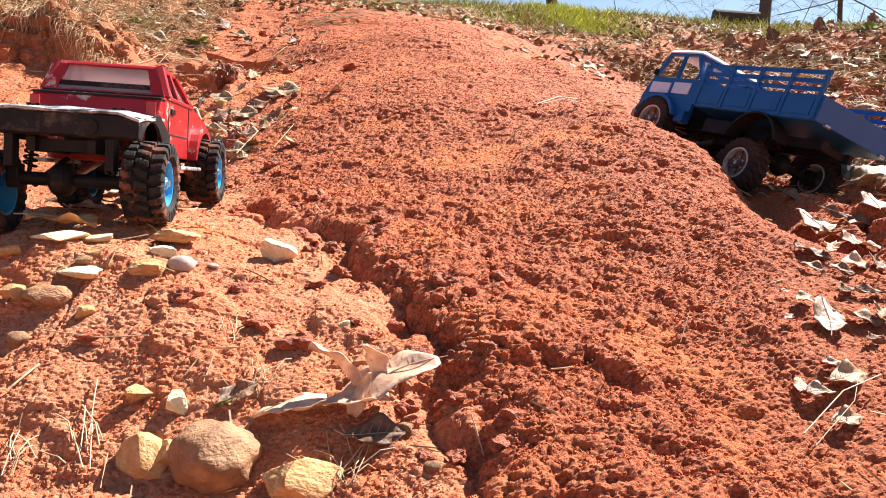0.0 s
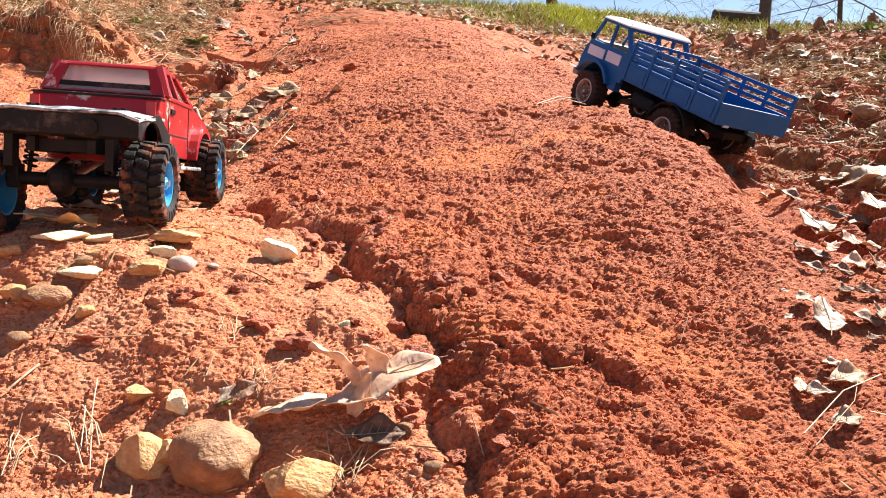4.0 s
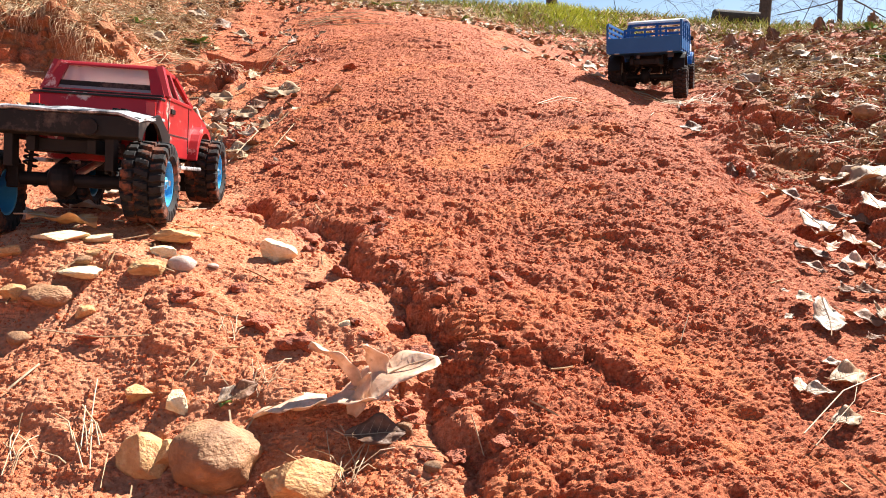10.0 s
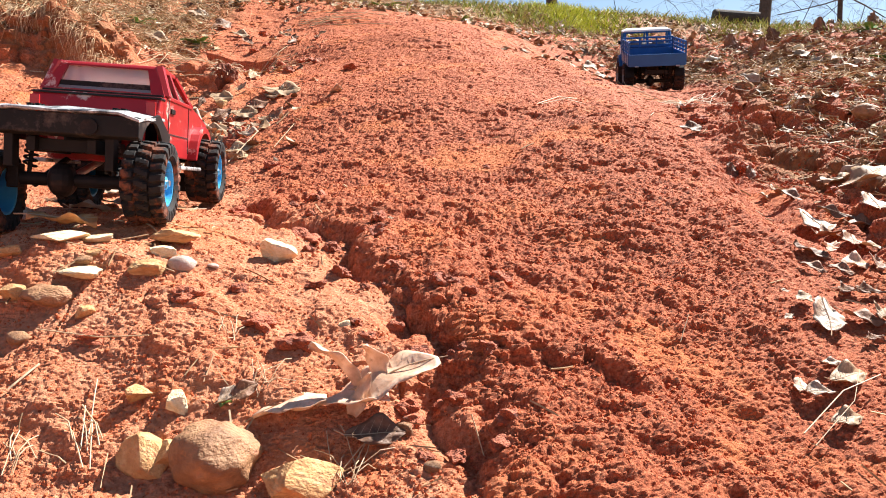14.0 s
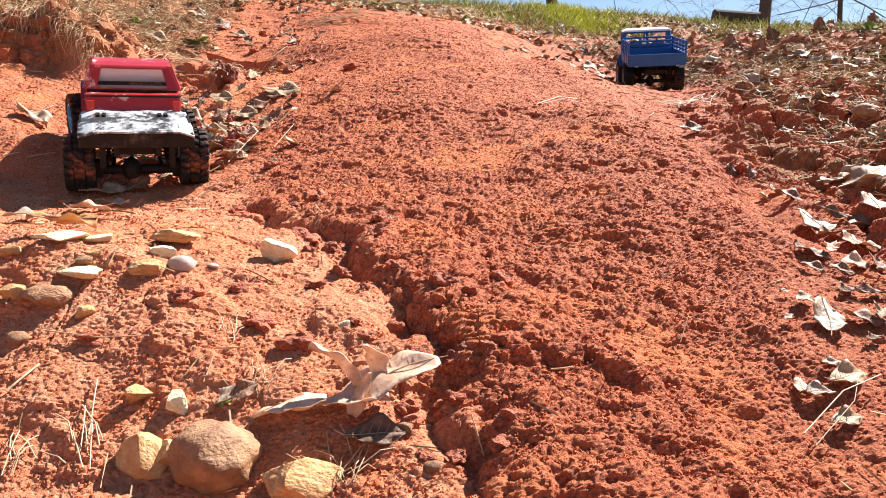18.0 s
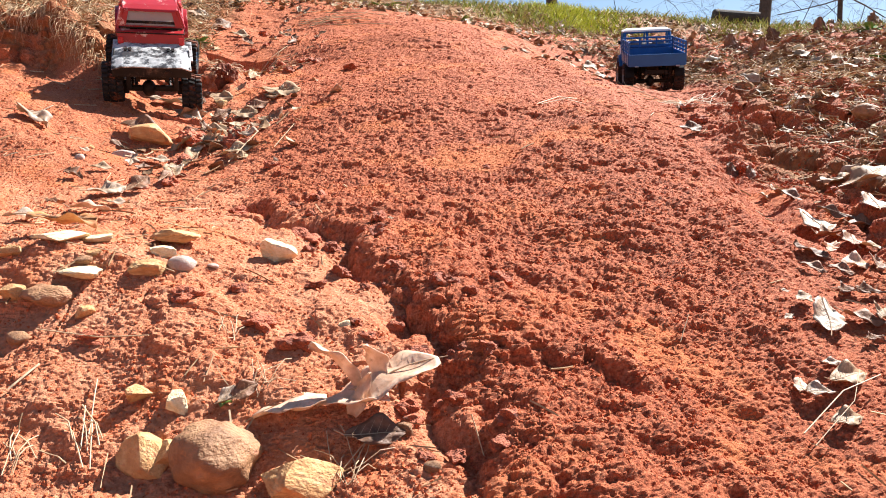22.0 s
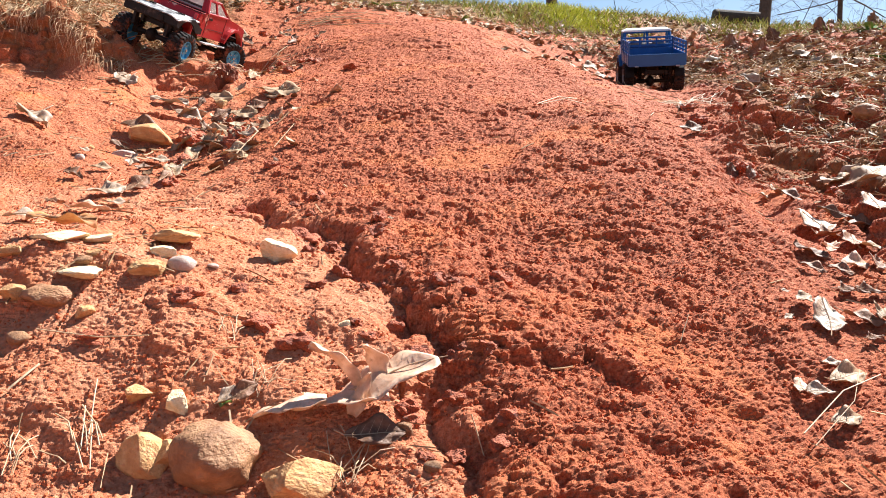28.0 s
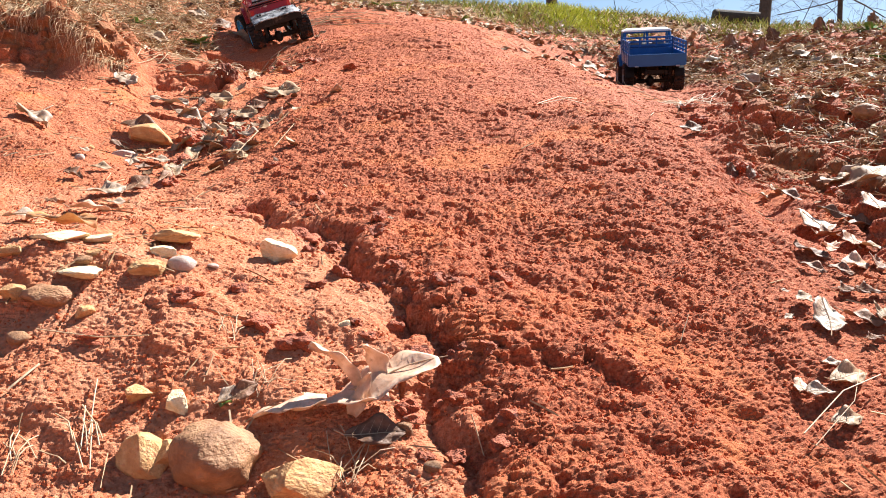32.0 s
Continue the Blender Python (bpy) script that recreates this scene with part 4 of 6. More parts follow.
def stone_mesh(seed, rough, cuts, fine=3):
    rng = random.Random(seed)
    bm = bmesh.new()
    bmesh.ops.create_icosphere(bm, subdivisions=fine, radius=0.5)
    off = Vector((rng.random() * 50, rng.random() * 50, rng.random() * 50))
    planes = []
    for _ in range(cuts):
        d = Vector((rng.gauss(0, 1), rng.gauss(0, 1), rng.gauss(0, 1))).normalized()
        planes.append((d, rng.uniform(0.16, 0.34)))
    for v in bm.verts:
        p = v.co.copy()
        for d, h in planes:
            over = p.dot(d) - h
            if over > 0:
                p -= d * over * 0.92
        n = noise.noise(p * 2.4 + off) * 0.7 + noise.noise(p * 6 + off) * 0.3 + noise.noise(p * 14 + off) * 0.16
        v.co = p * (1 + rough * n)
    lo = Vector([min(v.co[i] for v in bm.verts) for i in range(3)])
    hi = Vector([max(v.co[i] for v in bm.verts) for i in range(3)])
    for v in bm.verts:
        for i in range(3):
            v.co[i] = (v.co[i] - lo[i]) / (hi[i] - lo[i]) - 0.5
    return bm


def place_stones(where, rows):
    """Each row: x, y, width, height as seen, the turn, and the kind of stone."""
    for k, (x, y, w, h, turn, kind) in enumerate(rows):
        rng = random.Random(hash_of(where, k))
        rough, cuts = ((0.30, 1), (0.16, 7), (0.14, 8), (0.20, 2), (0.95, 1))[kind]
        name, words = STONE_WORDS[kind]
        me = mesh_of(name, stone_mesh(rng.randrange(9999), rough, cuts, 4 if w > 0.025 else 3), STONE_MATS[kind], kind in (0, 3))
        ob = tagged(new(name, me), words, "clod" if kind == 4 else "stone", "clods on the bank" if kind == 4 else "stones on the bank")
        deep = w * rng.uniform(0.7, 0.95)
        tall = min(h * 0.95, w * 0.85)
        z = float(surface_z(x, y)[0])
        ob.matrix_basis = pose(x, y + deep * 0.15, z + tall * (0.30 if kind < 3 and w > 0.013 else 0.16), rng.uniform(-8, 8), rng.uniform(-8, 8), turn) @ Matrix.Diagonal((w * 1.04, deep, tall, 1))


def hash_of(word, k):
    return sum(ord(c) * (i + 3) for i, c in enumerate(word)) * 131 + k * 17


LEAF_MATS = [
    material("tan_leaf", [(0.50, 0.29, 0.18), (0.66, 0.44, 0.30), (0.78, 0.59, 0.45)], 5, 0.6, bump=0.0007, bump_scale=9, stain=(0.30, 0.13, 0.07), stain_scale=9, stain_at=(0.58, 0.75), vary=0.18),
    material("straw_leaf", [(0.28, 0.16, 0.08), (0.42, 0.27, 0.15), (0.56, 0.40, 0.25)], 5, 0.6, bump=0.0007, bump_scale=9, stain=(0.28, 0.15, 0.08), stain_scale=9, stain_at=(0.60, 0.75), vary=0.2),
    material("bleached_leaf", [(0.32, 0.21, 0.13), (0.45, 0.32, 0.22), (0.60, 0.47, 0.36)], 5, 0.55, bump=0.0007, bump_scale=9, stain=(0.34, 0.22, 0.16), stain_scale=10, stain_at=(0.58, 0.7), vary=0.12),
    material("brown_leaf", [(0.15, 0.062, 0.030), (0.25, 0.115, 0.058), (0.36, 0.19, 0.11)], 5, 0.6, bump=0.0007, bump_scale=9, vary=0.3),
    material("orange_bark", [(0.40, 0.15, 0.05), (0.56, 0.25, 0.09), (0.66, 0.38, 0.17)], 5, 0.7, bump=0.0007, bump_scale=9, vary=0.1),
]


def let_through(m, share):
    """Dry leaves let some of the sun through."""
    nt = m.node_tree
    b = nt.nodes["Principled BSDF"]
    tr = nt.nodes.new("ShaderNodeBsdfTranslucent")
    mx = nt.nodes.new("ShaderNodeMixShader")
    mx.inputs[0].default_value = share
    nt.links.new(b.inputs["Base Color"].links[0].from_socket, tr.inputs["Color"])
    nt.links.new(b.outputs[0], mx.inputs[1])
    nt.links.new(tr.outputs[0], mx.inputs[2])
    nt.links.new(mx.outputs[0], nt.nodes["Material Output"].inputs["Surface"])


for m_ in LEAF_MATS:
    let_through(m_, 0.30)
LEAF_WORDS = ["curled tan oak leaf lying on the clay", "dry straw-coloured leaf on the clay", "sun-bleached pale dry leaf", "dark brown dry leaf", "curved strip of orange bark"]
VEIN = material("leaf_vein", [(0.36, 0.22, 0.12), (0.46, 0.30, 0.18)], 9, 0.6)


def leaf_meshes(seed, shape):
    """A dry leaf one unit long: its curled blade and its midrib with the stalk."""
    rng = random.Random(seed)
    n, m = 36, 8
    curl, droop, twist = rng.uniform(0.2, 0.8), rng.uniform(-0.9, 1.0), rng.uniform(-1.1, 1.1)
    lean = rng.uniform(-0.25, 0.25)
    if shape in ("broad", "lobed"):
        curl, droop, twist, lean = 0.16, 0.22, 0.25, 0.06
    ph = rng.random() * 6

    def half(t):
        if shape == "oak":
            return float(np.interp(t, (0, 0.10, 0.17, 0.30, 0.36, 0.52, 0.57, 0.74, 0.80, 1), (0.015, 0.09, 0.05, 0.22, 0.09, 0.27, 0.09, 0.19, 0.07, 0.004)))
        if shape == "maple":
            return float(np.interp(t, (0, 0.07, 0.15, 0.33, 0.44, 0.60, 0.68, 1), (0.015, 0.24, 0.15, 0.42, 0.17, 0.27, 0.14, 0.004)))
        if shape == "broad":
            return 0.34 * math.sin(math.pi * (0.03 + 0.95 * t)) ** 0.6 * (1 + 0.07 * math.sin(26 * t))
        if shape == "lobed":
            return float(np.interp(t, (0, 0.06, 0.22, 0.34, 0.50, 0.60, 0.74, 0.82, 1), (0.02, 0.20, 0.36, 0.26, 0.37, 0.22, 0.25, 0.13, 0.004)))
        if shape == "wing":
            return 0.26 * max(0.0, math.sin(math.pi * t ** 0.55)) ** 0.8 + 0.004
        if shape == "strip":
            return 0.15 * (0.8 + 0.2 * math.sin(9 * t + ph)) * min(1, 6 * t + 0.3, 6 * (1 - t) + 0.3)
        return 0.26 * math.sin(math.pi * (0.04 + 0.93 * t)) ** 0.75

    def spot(t, s):
        h = half(t)
        y = s * h + 0.03 * math.sin(5 * t + ph)
        t = t + (0.30 * h * abs(s) if shape in ("oak", "maple", "lobed") else 0)
        z = curl * 1.3 * (abs(s) * h) ** 1.5 + droop * 0.35 * (t - 0.45) ** 2 + twist * 0.22 * (t - 0.5) * s * h * 2
        z += lean * s * h + 0.06 * math.sin(6 * t + ph) * s * abs(s) + 0.035 * math.sin(13 * t + 3 * s + ph) * abs(s) + 0.03 * math.sin(9 * t * s + ph)
        return Vector((t - 0.5, y, z))

    bm = bmesh.new()
    top = [[bm.verts.new(spot(i / n, 2 * j / m - 1)) for j in range(m + 1)] for i in range(n + 1)]
    low = [[bm.verts.new(spot(i / n, 2 * j / m - 1) - Vector((0, 0, 0.008))) for j in range(m + 1)] for i in range(n + 1)]
    for i in range(n):
        for j in range(m):
            bm.faces.new((top[i][j], top[i + 1][j], top[i + 1][j + 1], top[i][j + 1]))
            bm.faces.new((low[i][j], low[i][j + 1], low[i + 1][j + 1], low[i + 1][j]))
    for i in range(n):
        for j in (0, m):
            bm.faces.new((top[i][j], low[i][j], low[i + 1][j], top[i + 1][j]))
    for j in range(m):
        for i in (0, n):
            bm.faces.new((top[i][j], top[i][j + 1], low[i][j + 1], low[i][j]))
    rib = bmesh.new()
    prev = Vector((-0.68, 0.04, 0.03))
    for i in range(0, n + 1, 2):
        p = spot(i / n, 0) + Vector((0, 0, 0.004))
        rod(prev, p, 0.011 * (1 - 0.6 * i / n), rib, 5, 0.011 * (1 - 0.6 * (i + 2) / n) + 0.001)
        prev = p
    for i in range(4, n - 4, 5):
        for s in (-0.75, 0.75):
            rod(spot(i / n, 0) + Vector((0, 0, 0.003)), spot(min(1, i / n + 0.10), s) + Vector((0, 0, 0.003)), 0.005, rib, 4, 0.002)
    return bm, rib


LEAF_SHAPES = []
for k, shape in enumerate(("oak", "oval", "maple", "oval", "strip", "oak", "maple", "oval", "wing", "broad", "lobed")):
    b_, r_ = leaf_meshes(40 + k, shape)
    blades = {}
    LEAF_SHAPES.append((b_, mesh_of("midrib", r_, VEIN), blades))


def blade_mesh(k, kind):
    b_, rib, blades = LEAF_SHAPES[k]
    if kind not in blades:
        blades[kind] = mesh_of("blade", b_.copy(), LEAF_MATS[kind], True)
    return blades[kind], rib


def put_leaf(x, y, size, turn, tilt, kind, shape, lift=0.0, side=0.0):
    root = tagged(new("dry_leaf"), LEAF_WORDS[kind], "leaf", "dry leaves on the bank")
    blade, rib = blade_mesh(shape, kind)
    for name, me in (("blade", blade), ("midrib", rib)):
        ob = new(name, me)
        ob.parent = root
    z = float(surface_z(x, y)[0])
    e = 0.01
    gx = float(hill(x + e, y)[0] - hill(x - e, y)[0]) / (2 * e)
    gy = float(hill(x, y + e)[0] - hill(x, y - e)[0]) / (2 * e)
    up = Vector((-gx, -gy, 1)).normalized()
    right = Vector((1, 0, gx)).normalized()
    base = Matrix((right, up.cross(right), up)).transposed().to_4x4()
    base.translation = (x, y, z + 0.003 + lift)
    root.matrix_basis = base @ pose(0, 0, 0, tilt, side, 0) @ pose(0, 0, 0, 0, 0, turn) @ Matrix.Diagonal((size, size, size, 1))
    return root


def root_clump(x, y, w, h):
    """A dark torn sod with roots and dead grass hanging from it."""
    root = thing("root_clump", "dark torn sod bristling with roots and dead grass", "sod", "", Matrix.Translation((x, y, float(surface_z(x, y)[0]))))
    bm = stone_mesh(812, 0.8, 2, 4)
    for v in bm.verts:
        v.co = Vector((v.co.x * w, v.co.y * w * 0.8, (v.co.z + 0.35) * h))
    part("sod", bm, SOD, root)
    prng = random.Random(813)
    bm = bmesh.new()
    for _ in range(44):
        a, k = prng.uniform(0, 6.28), prng.uniform(0.2, 0.5)
        p = Vector((math.cos(a) * w * k, math.sin(a) * w * k * 0.8, h * prng.uniform(0.3, 0.8)))
        d = Vector((math.cos(a) + prng.gauss(0, 0.5), math.sin(a) + prng.gauss(0, 0.5), prng.uniform(-0.6, 1.0))).normalized()
        q = p + d * w * prng.uniform(0.10, 0.26)
        rod(p, q, 0.0006, bm, 4)
        rod(q, q + (d + Vector((0, 0, -0.7))).normalized() * w * 0.2, 0.0005, bm, 4)
    part("roots", bm, ROOTS, root)


SOD = material("dark_sod", [(0.10, 0.030, 0.015), (0.19, 0.055, 0.026), (0.28, 0.10, 0.05)], 60, 0.9, bump=0.004, bump_scale=160)
ROOTS = material("dry_roots", [(0.30, 0.17, 0.09), (0.50, 0.34, 0.19)], 60, 0.7)


place_stones("front", [
    (-0.107, 0.363, 0.0418, 0.0365, 20, 0), (-0.144, 0.371, 0.0265, 0.0248, -20, 1), (-0.133, 0.371, 0.0167, 0.0167, 10, 1),
    (-0.066, 0.354, 0.0375, 0.0228, 0, 1), (-0.157, 0.402, 0.0139, 0.0133, 30, 1), (-0.135, 0.397, 0.0149, 0.0126, -30, 2),
    (-0.020, 0.388, 0.0096, 0.0124, 10, 0), (-0.005, 0.363, 0.0085, 0.0069, 0, 0), (-0.240, 0.444, 0.0140, 0.0095, 0, 0),
    (-0.207, 0.457, 0.0111, 0.0091, 0, 1), (-0.057, 0.457, 0.0072, 0.0046, 0, 2),
])
place_stones("ledge", [
    (-0.111, 0.540, 0.0237, 0.0207, -20, 2), (-0.182, 0.542, 0.0337, 0.0115, 5, 1), (-0.181, 0.517, 0.0176, 0.0088, 0, 2),
    (-0.183, 0.492, 0.0237, 0.0112, 15, 1), (-0.164, 0.500, 0.0177, 0.0128, 0, 3), (-0.148, 0.512, 0.0080, 0.0051, 0, 3),
    (-0.222, 0.484, 0.0295, 0.0089, -10, 2), (-0.234, 0.466, 0.0299, 0.0179, -5, 0), (-0.255, 0.470, 0.0154, 0.0147, 0, 1),
    (-0.246, 0.510, 0.0324, 0.0086, 4, 2), (-0.225, 0.522, 0.0192, 0.0052, 0, 2), (-0.272, 0.501, 0.0149, 0.0092, 0, 1),
    (-0.219, 0.501, 0.0099, 0.0064, 0, 1), (-0.224, 0.493, 0.0140, 0.0063, 0, 0),
])
place_stones("path", [
    (-0.390, 1.077, 0.0586, 0.0330, 15, 1), (-0.408, 1.027, 0.0316, 0.0158, 0, 3), (-0.328, 1.073, 0.0479, 0.0359, 0, 4),
    (-0.321, 0.850, 0.0215, 0.0191, 20, 4), (-0.293, 0.862, 0.0206, 0.0206, -20, 4), (-0.299, 0.924, 0.0129, 0.0104, 0, 4),
    (-0.426, 0.946, 0.0119, 0.0093, 0, 3), (-0.354, 1.293, 0.0197, 0.0233, 0, 1),
    (-0.430, 0.987, 0.0083, 0.0069, 0, 1),
])
place_stones("rut", [
    (0.400, 1.274, 0.0319, 0.0266, 0, 4), (0.396, 1.320, 0.0275, 0.0238, 0, 4), (0.356, 1.000, 0.0250, 0.0260, 0, 4),
    (0.388, 1.010, 0.0220, 0.0220, 0, 4), (0.887, 2.263, 0.0562, 0.0874, 0, 4), (0.814, 2.287, 0.0316, 0.0473, 0, 4),
    (1.178, 2.517, 0.0692, 0.0450, 0, 4), (0.966, 2.231, 0.0369, 0.0338, 0, 2), (0.632, 1.208, 0.0420, 0.0286, 0, 0),
    (0.340, 1.100, 0.0200, 0.0160, 0, 4), (0.036, 0.502, 0.0157, 0.0121, 0, 4), (-0.174, 1.535, 0.0276, 0.0191, 0, 4),
    (0.042, 0.784, 0.0088, 0.0055, 0, 4),
])
place_stones("clods", [
    (-0.455, 1.764, 0.0487, 0.0487, 0, 4), (-0.183, 0.860, 0.0181, 0.0132, 0, 4),
    (-0.028, 0.465, 0.0119, 0.0100, 0, 4), (-0.081, 0.507, 0.0144, 0.0086, 0, 4), (-0.105, 0.453, 0.0194, 0.0129, 0, 4),
    (-0.082, 0.436, 0.0219, 0.0137, 0, 4), (-0.069, 0.528, 0.0165, 0.0112, 0, 4), (-0.151, 0.466, 0.0199, 0.0119, 0, 4),
    (-0.126, 0.487, 0.0138, 0.0090, 0, 4), (-0.197, 0.440, 0.0158, 0.0095, 0, 4), (-0.043, 0.444, 0.0114, 0.0083, 0, 4),
])

# ---- scattered small stuff ----
def sample(rng, n, keep, a0=-0.66, a1=0.66, y0=0.34, y1=3.0):
    """n places on the hill, as dense to the eye far off as near, where keep(x, y) allows."""
    xs, ys = [], []
    while len(xs) < n:
        a = rng.uniform(a0, a1, 4000)
        y = np.exp(rng.uniform(math.log(y0), math.log(y1), 4000))
        x = a * (y + 0.05)
        ok = rng.random(4000) < keep(x, y)
        xs += list(x[ok])
        ys += list(y[ok])
    return np.array(xs[:n]), np.array(ys[:n])


def stuff(name, verts, faces, mat, label, category):
    me = bpy.data.meshes.new(name)
    me.from_pydata(verts, [], faces)
    me.materials.append(mat)
    me.update()
    return tagged(new(name, me), label, category, kind="stuff")


def island_material(name, colors, rough=0.7):
    m = bpy.data.materials.new(name)
    m.use_nodes = True
    n, link = m.node_tree.nodes, m.node_tree.links.new
    geo = n.new("ShaderNodeNewGeometry")
    ramp = n.new("ShaderNodeValToRGB")
    e = ramp.color_ramp.elements
    for i, c in enumerate(colors):
        at = i / (len(colors) - 1)
        el = e[i] if i < 2 else e.new(at)
        el.position, el.color = at, (*c, 1)
    link(geo.outputs["Random Per Island"], ramp.inputs["Fac"])
    tc = n.new("ShaderNodeTexCoord")
    tex = n.new("ShaderNodeTexNoise")
    tex.inputs["Scale"].default_value, tex.inputs["Detail"].default_value = 260, 5
    link(tc.outputs["Object"], tex.inputs["Vector"])
    mr = n.new("ShaderNodeMapRange")
    mr.inputs["From Min"].default_value, mr.inputs["From Max"].default_value = 0.3, 0.7
    mr.inputs["To Min"].default_value, mr.inputs["To Max"].default_value = 0.65, 1.25
    link(tex.outputs["Fac"], mr.inputs["Value"])
    mx = n.new("ShaderNodeMix")
    mx.data_type, mx.blend_type = "RGBA", "MULTIPLY"
    mx.inputs["Factor"].default_value = 1.0
    link(ramp.outputs["Color"], mx.inputs["A"])
    link(mr.outputs["Result"], mx.inputs["B"])
    link(mx.outputs["Result"], n["Principled BSDF"].inputs["Base Color"])
    n["Principled BSDF"].inputs["Roughness"].default_value = rough
    n["Principled BSDF"].inputs["Specular IOR Level"].default_value = 0.12
    return m


def crumb_stuff():
    """Loose crumbs of clay, each a small angular lump."""
    rng = np.random.default_rng(5)
    unit = np.array([(1, 0, 0), (-1, 0, 0), (0, 1, 0), (0, -1, 0), (0, 0, 1), (0, 0, -1)], float)
    tri = np.array([(0, 2, 4), (2, 1, 4), (1, 3, 4), (3, 0, 4), (2, 0, 5), (1, 2, 5), (3, 1, 5), (0, 3, 5)])

    def keep(x, y):
        m, d, t = zones(x, y)
        patch = smooth(-0.5, 0.5, soft_noise(x, y, 0.04, 51))
        return np.clip(0.20 + 0.7 * smooth(0.0, 0.05, x - right_edge(y)) * smooth(0.7, 0.9, y) * (1 - smooth(1.5, 1.8, y)) + 0.75 * m * (0.3 + 0.7 * patch) + 0.25 * d * (1 - m) * patch - t, 0, 1)

    n = 52000
    x, y = sample(rng, n, keep, y1=2.3)
    size = (0.0008 + 0.0015 * rng.random(n) ** 3) * (0.5 + 0.9 * np.minimum(y, 1.6)) * 0.75
    size = size * (1 - 0.2 * zones(x, y)[0] * smooth(0.6, 0.9, y)) * (1 + 0.35 * smooth(0.0, 0.05, x - right_edge(y)) * smooth(0.7, 0.9, y))
    z = surface_z(x, y) + size * 0.05
    jit = 1 + 0.3 * (rng.random((n, len(unit), 1)) - 0.5) * 2
    sq = rng.uniform(0.75, 1.2, (n, 1, 3))
    turn = np.linalg.qr(rng.normal(0, 1, (n, 3, 3)))[0]
    v = np.einsum("nij,nkj->nki", turn, unit[None] * jit * sq * size[:, None, None])
    v += np.stack([x, y, z], -1)[:, None]
    f = tri[None] + (np.arange(n) * len(unit))[:, None, None]
    mat = island_material("loose_clay", [(0.30, 0.068, 0.026), (0.40, 0.092, 0.034), (0.46, 0.12, 0.046), (0.54, 0.17, 0.07), (0.36, 0.08, 0.03)], 0.75)
    stuff("clay_crumbs", v.reshape(-1, 3).tolist(), f.reshape(-1, 3).tolist(), mat, "loose crumbs of red clay on the mound", "soil")


def ribbons(rng, x, y, length, width, lift, flat, bend, upright):
    """Thin bent blades: each a tapered three-sided strip from its place."""
    V, F = [], []
    n = len(x)
    z = surface_z(x, y)
    for i in range(n):
        a = rng.uniform(0, 2 * math.pi)
        L, w = length[i], width[i]
        d = Vector((math.cos(a), math.sin(a), 0))
        e = 0.006
        gx = (float(z_at(x[i] + e, y[i])) - float(z_at(x[i] - e, y[i]))) / (2 * e)
        gy = (float(z_at(x[i], y[i] + e)) - float(z_at(x[i], y[i] - e))) / (2 * e)
        rise = gx * d.x + gy * d.y
        if upright:
            d = Vector((d.x * flat, d.y * flat, 1)).normalized()
        else:
            d = Vector((d.x, d.y, rise + rng.uniform(-0.05, 0.22) * flat)).normalized()
        sidev = d.cross(Vector(rng.normal(0, 1, 3))).normalized()
        up = sidev.cross(d)
        k = rng.normal(0, bend)
        p0 = Vector((x[i], y[i], z[i] + lift))
        base = len(V)
        steps = 4
        for j in range(steps + 1):
            t = j / steps
            c = p0 + d * (L * t) + sidev * (k * L * t * t) - (Vector((0, 0, 0.25 * L * t * t * flat)) if upright else Vector())
            ww = w * (1 - 0.75 * t if upright else 1.0)
            for q in (0, 1, 2):
                b = 2 * math.pi * q / 3
                V.append(tuple(c + sidev * (math.cos(b) * ww) + up * (math.sin(b) * ww)))
        for j in range(steps):
            for q in (0, 1, 2):
                r = base + j * 3
                F.append((r + q, r + (q + 1) % 3, r + 3 + (q + 1) % 3, r + 3 + q))
    return V, F


Z_CACHE = {}


def z_at(x, y):
    """The smooth height, from a coarse table."""
    key = (round(x / 0.02), round(y / 0.02))
    if key not in Z_CACHE:
        Z_CACHE[key] = float(hill(key[0] * 0.02, key[1] * 0.02)[0])
    k2 = (key[0] + (1 if x / 0.02 > key[0] else -1), key[1])
    k3 = (key[0], key[1] + (1 if y / 0.02 > key[1] else -1))
    for q in (k2, k3):
        if q not in Z_CACHE:
            Z_CACHE[q] = float(hill(q[0] * 0.02, q[1] * 0.02)[0])
    z = Z_CACHE[key]
    return z + (Z_CACHE[k2] - z) * abs(x / 0.02 - key[0]) + (Z_CACHE[k3] - z) * abs(y / 0.02 - key[1])


def right_bank(x, y):
    edge = np.interp(y, [0.4, 0.76, 1.0, 1.4, 2.0, 2.3], [0.24, 0.36, 0.47, 0.50, 0.66, 0.30])
    return smooth(0, 0.08, x - edge)


def left_bank(x, y):
    return smooth(-0.52, -0.62, x + 0.05 * soft_noise(x, y, 0.1, 61)) * smooth(1.425, 1.475, y + 0.06 * smooth(-0.72, -0.60, x) + 0.02 * soft_noise(x, y, 0.04, 68))


def ridge(x, y):
    return zones(x, y)[2]


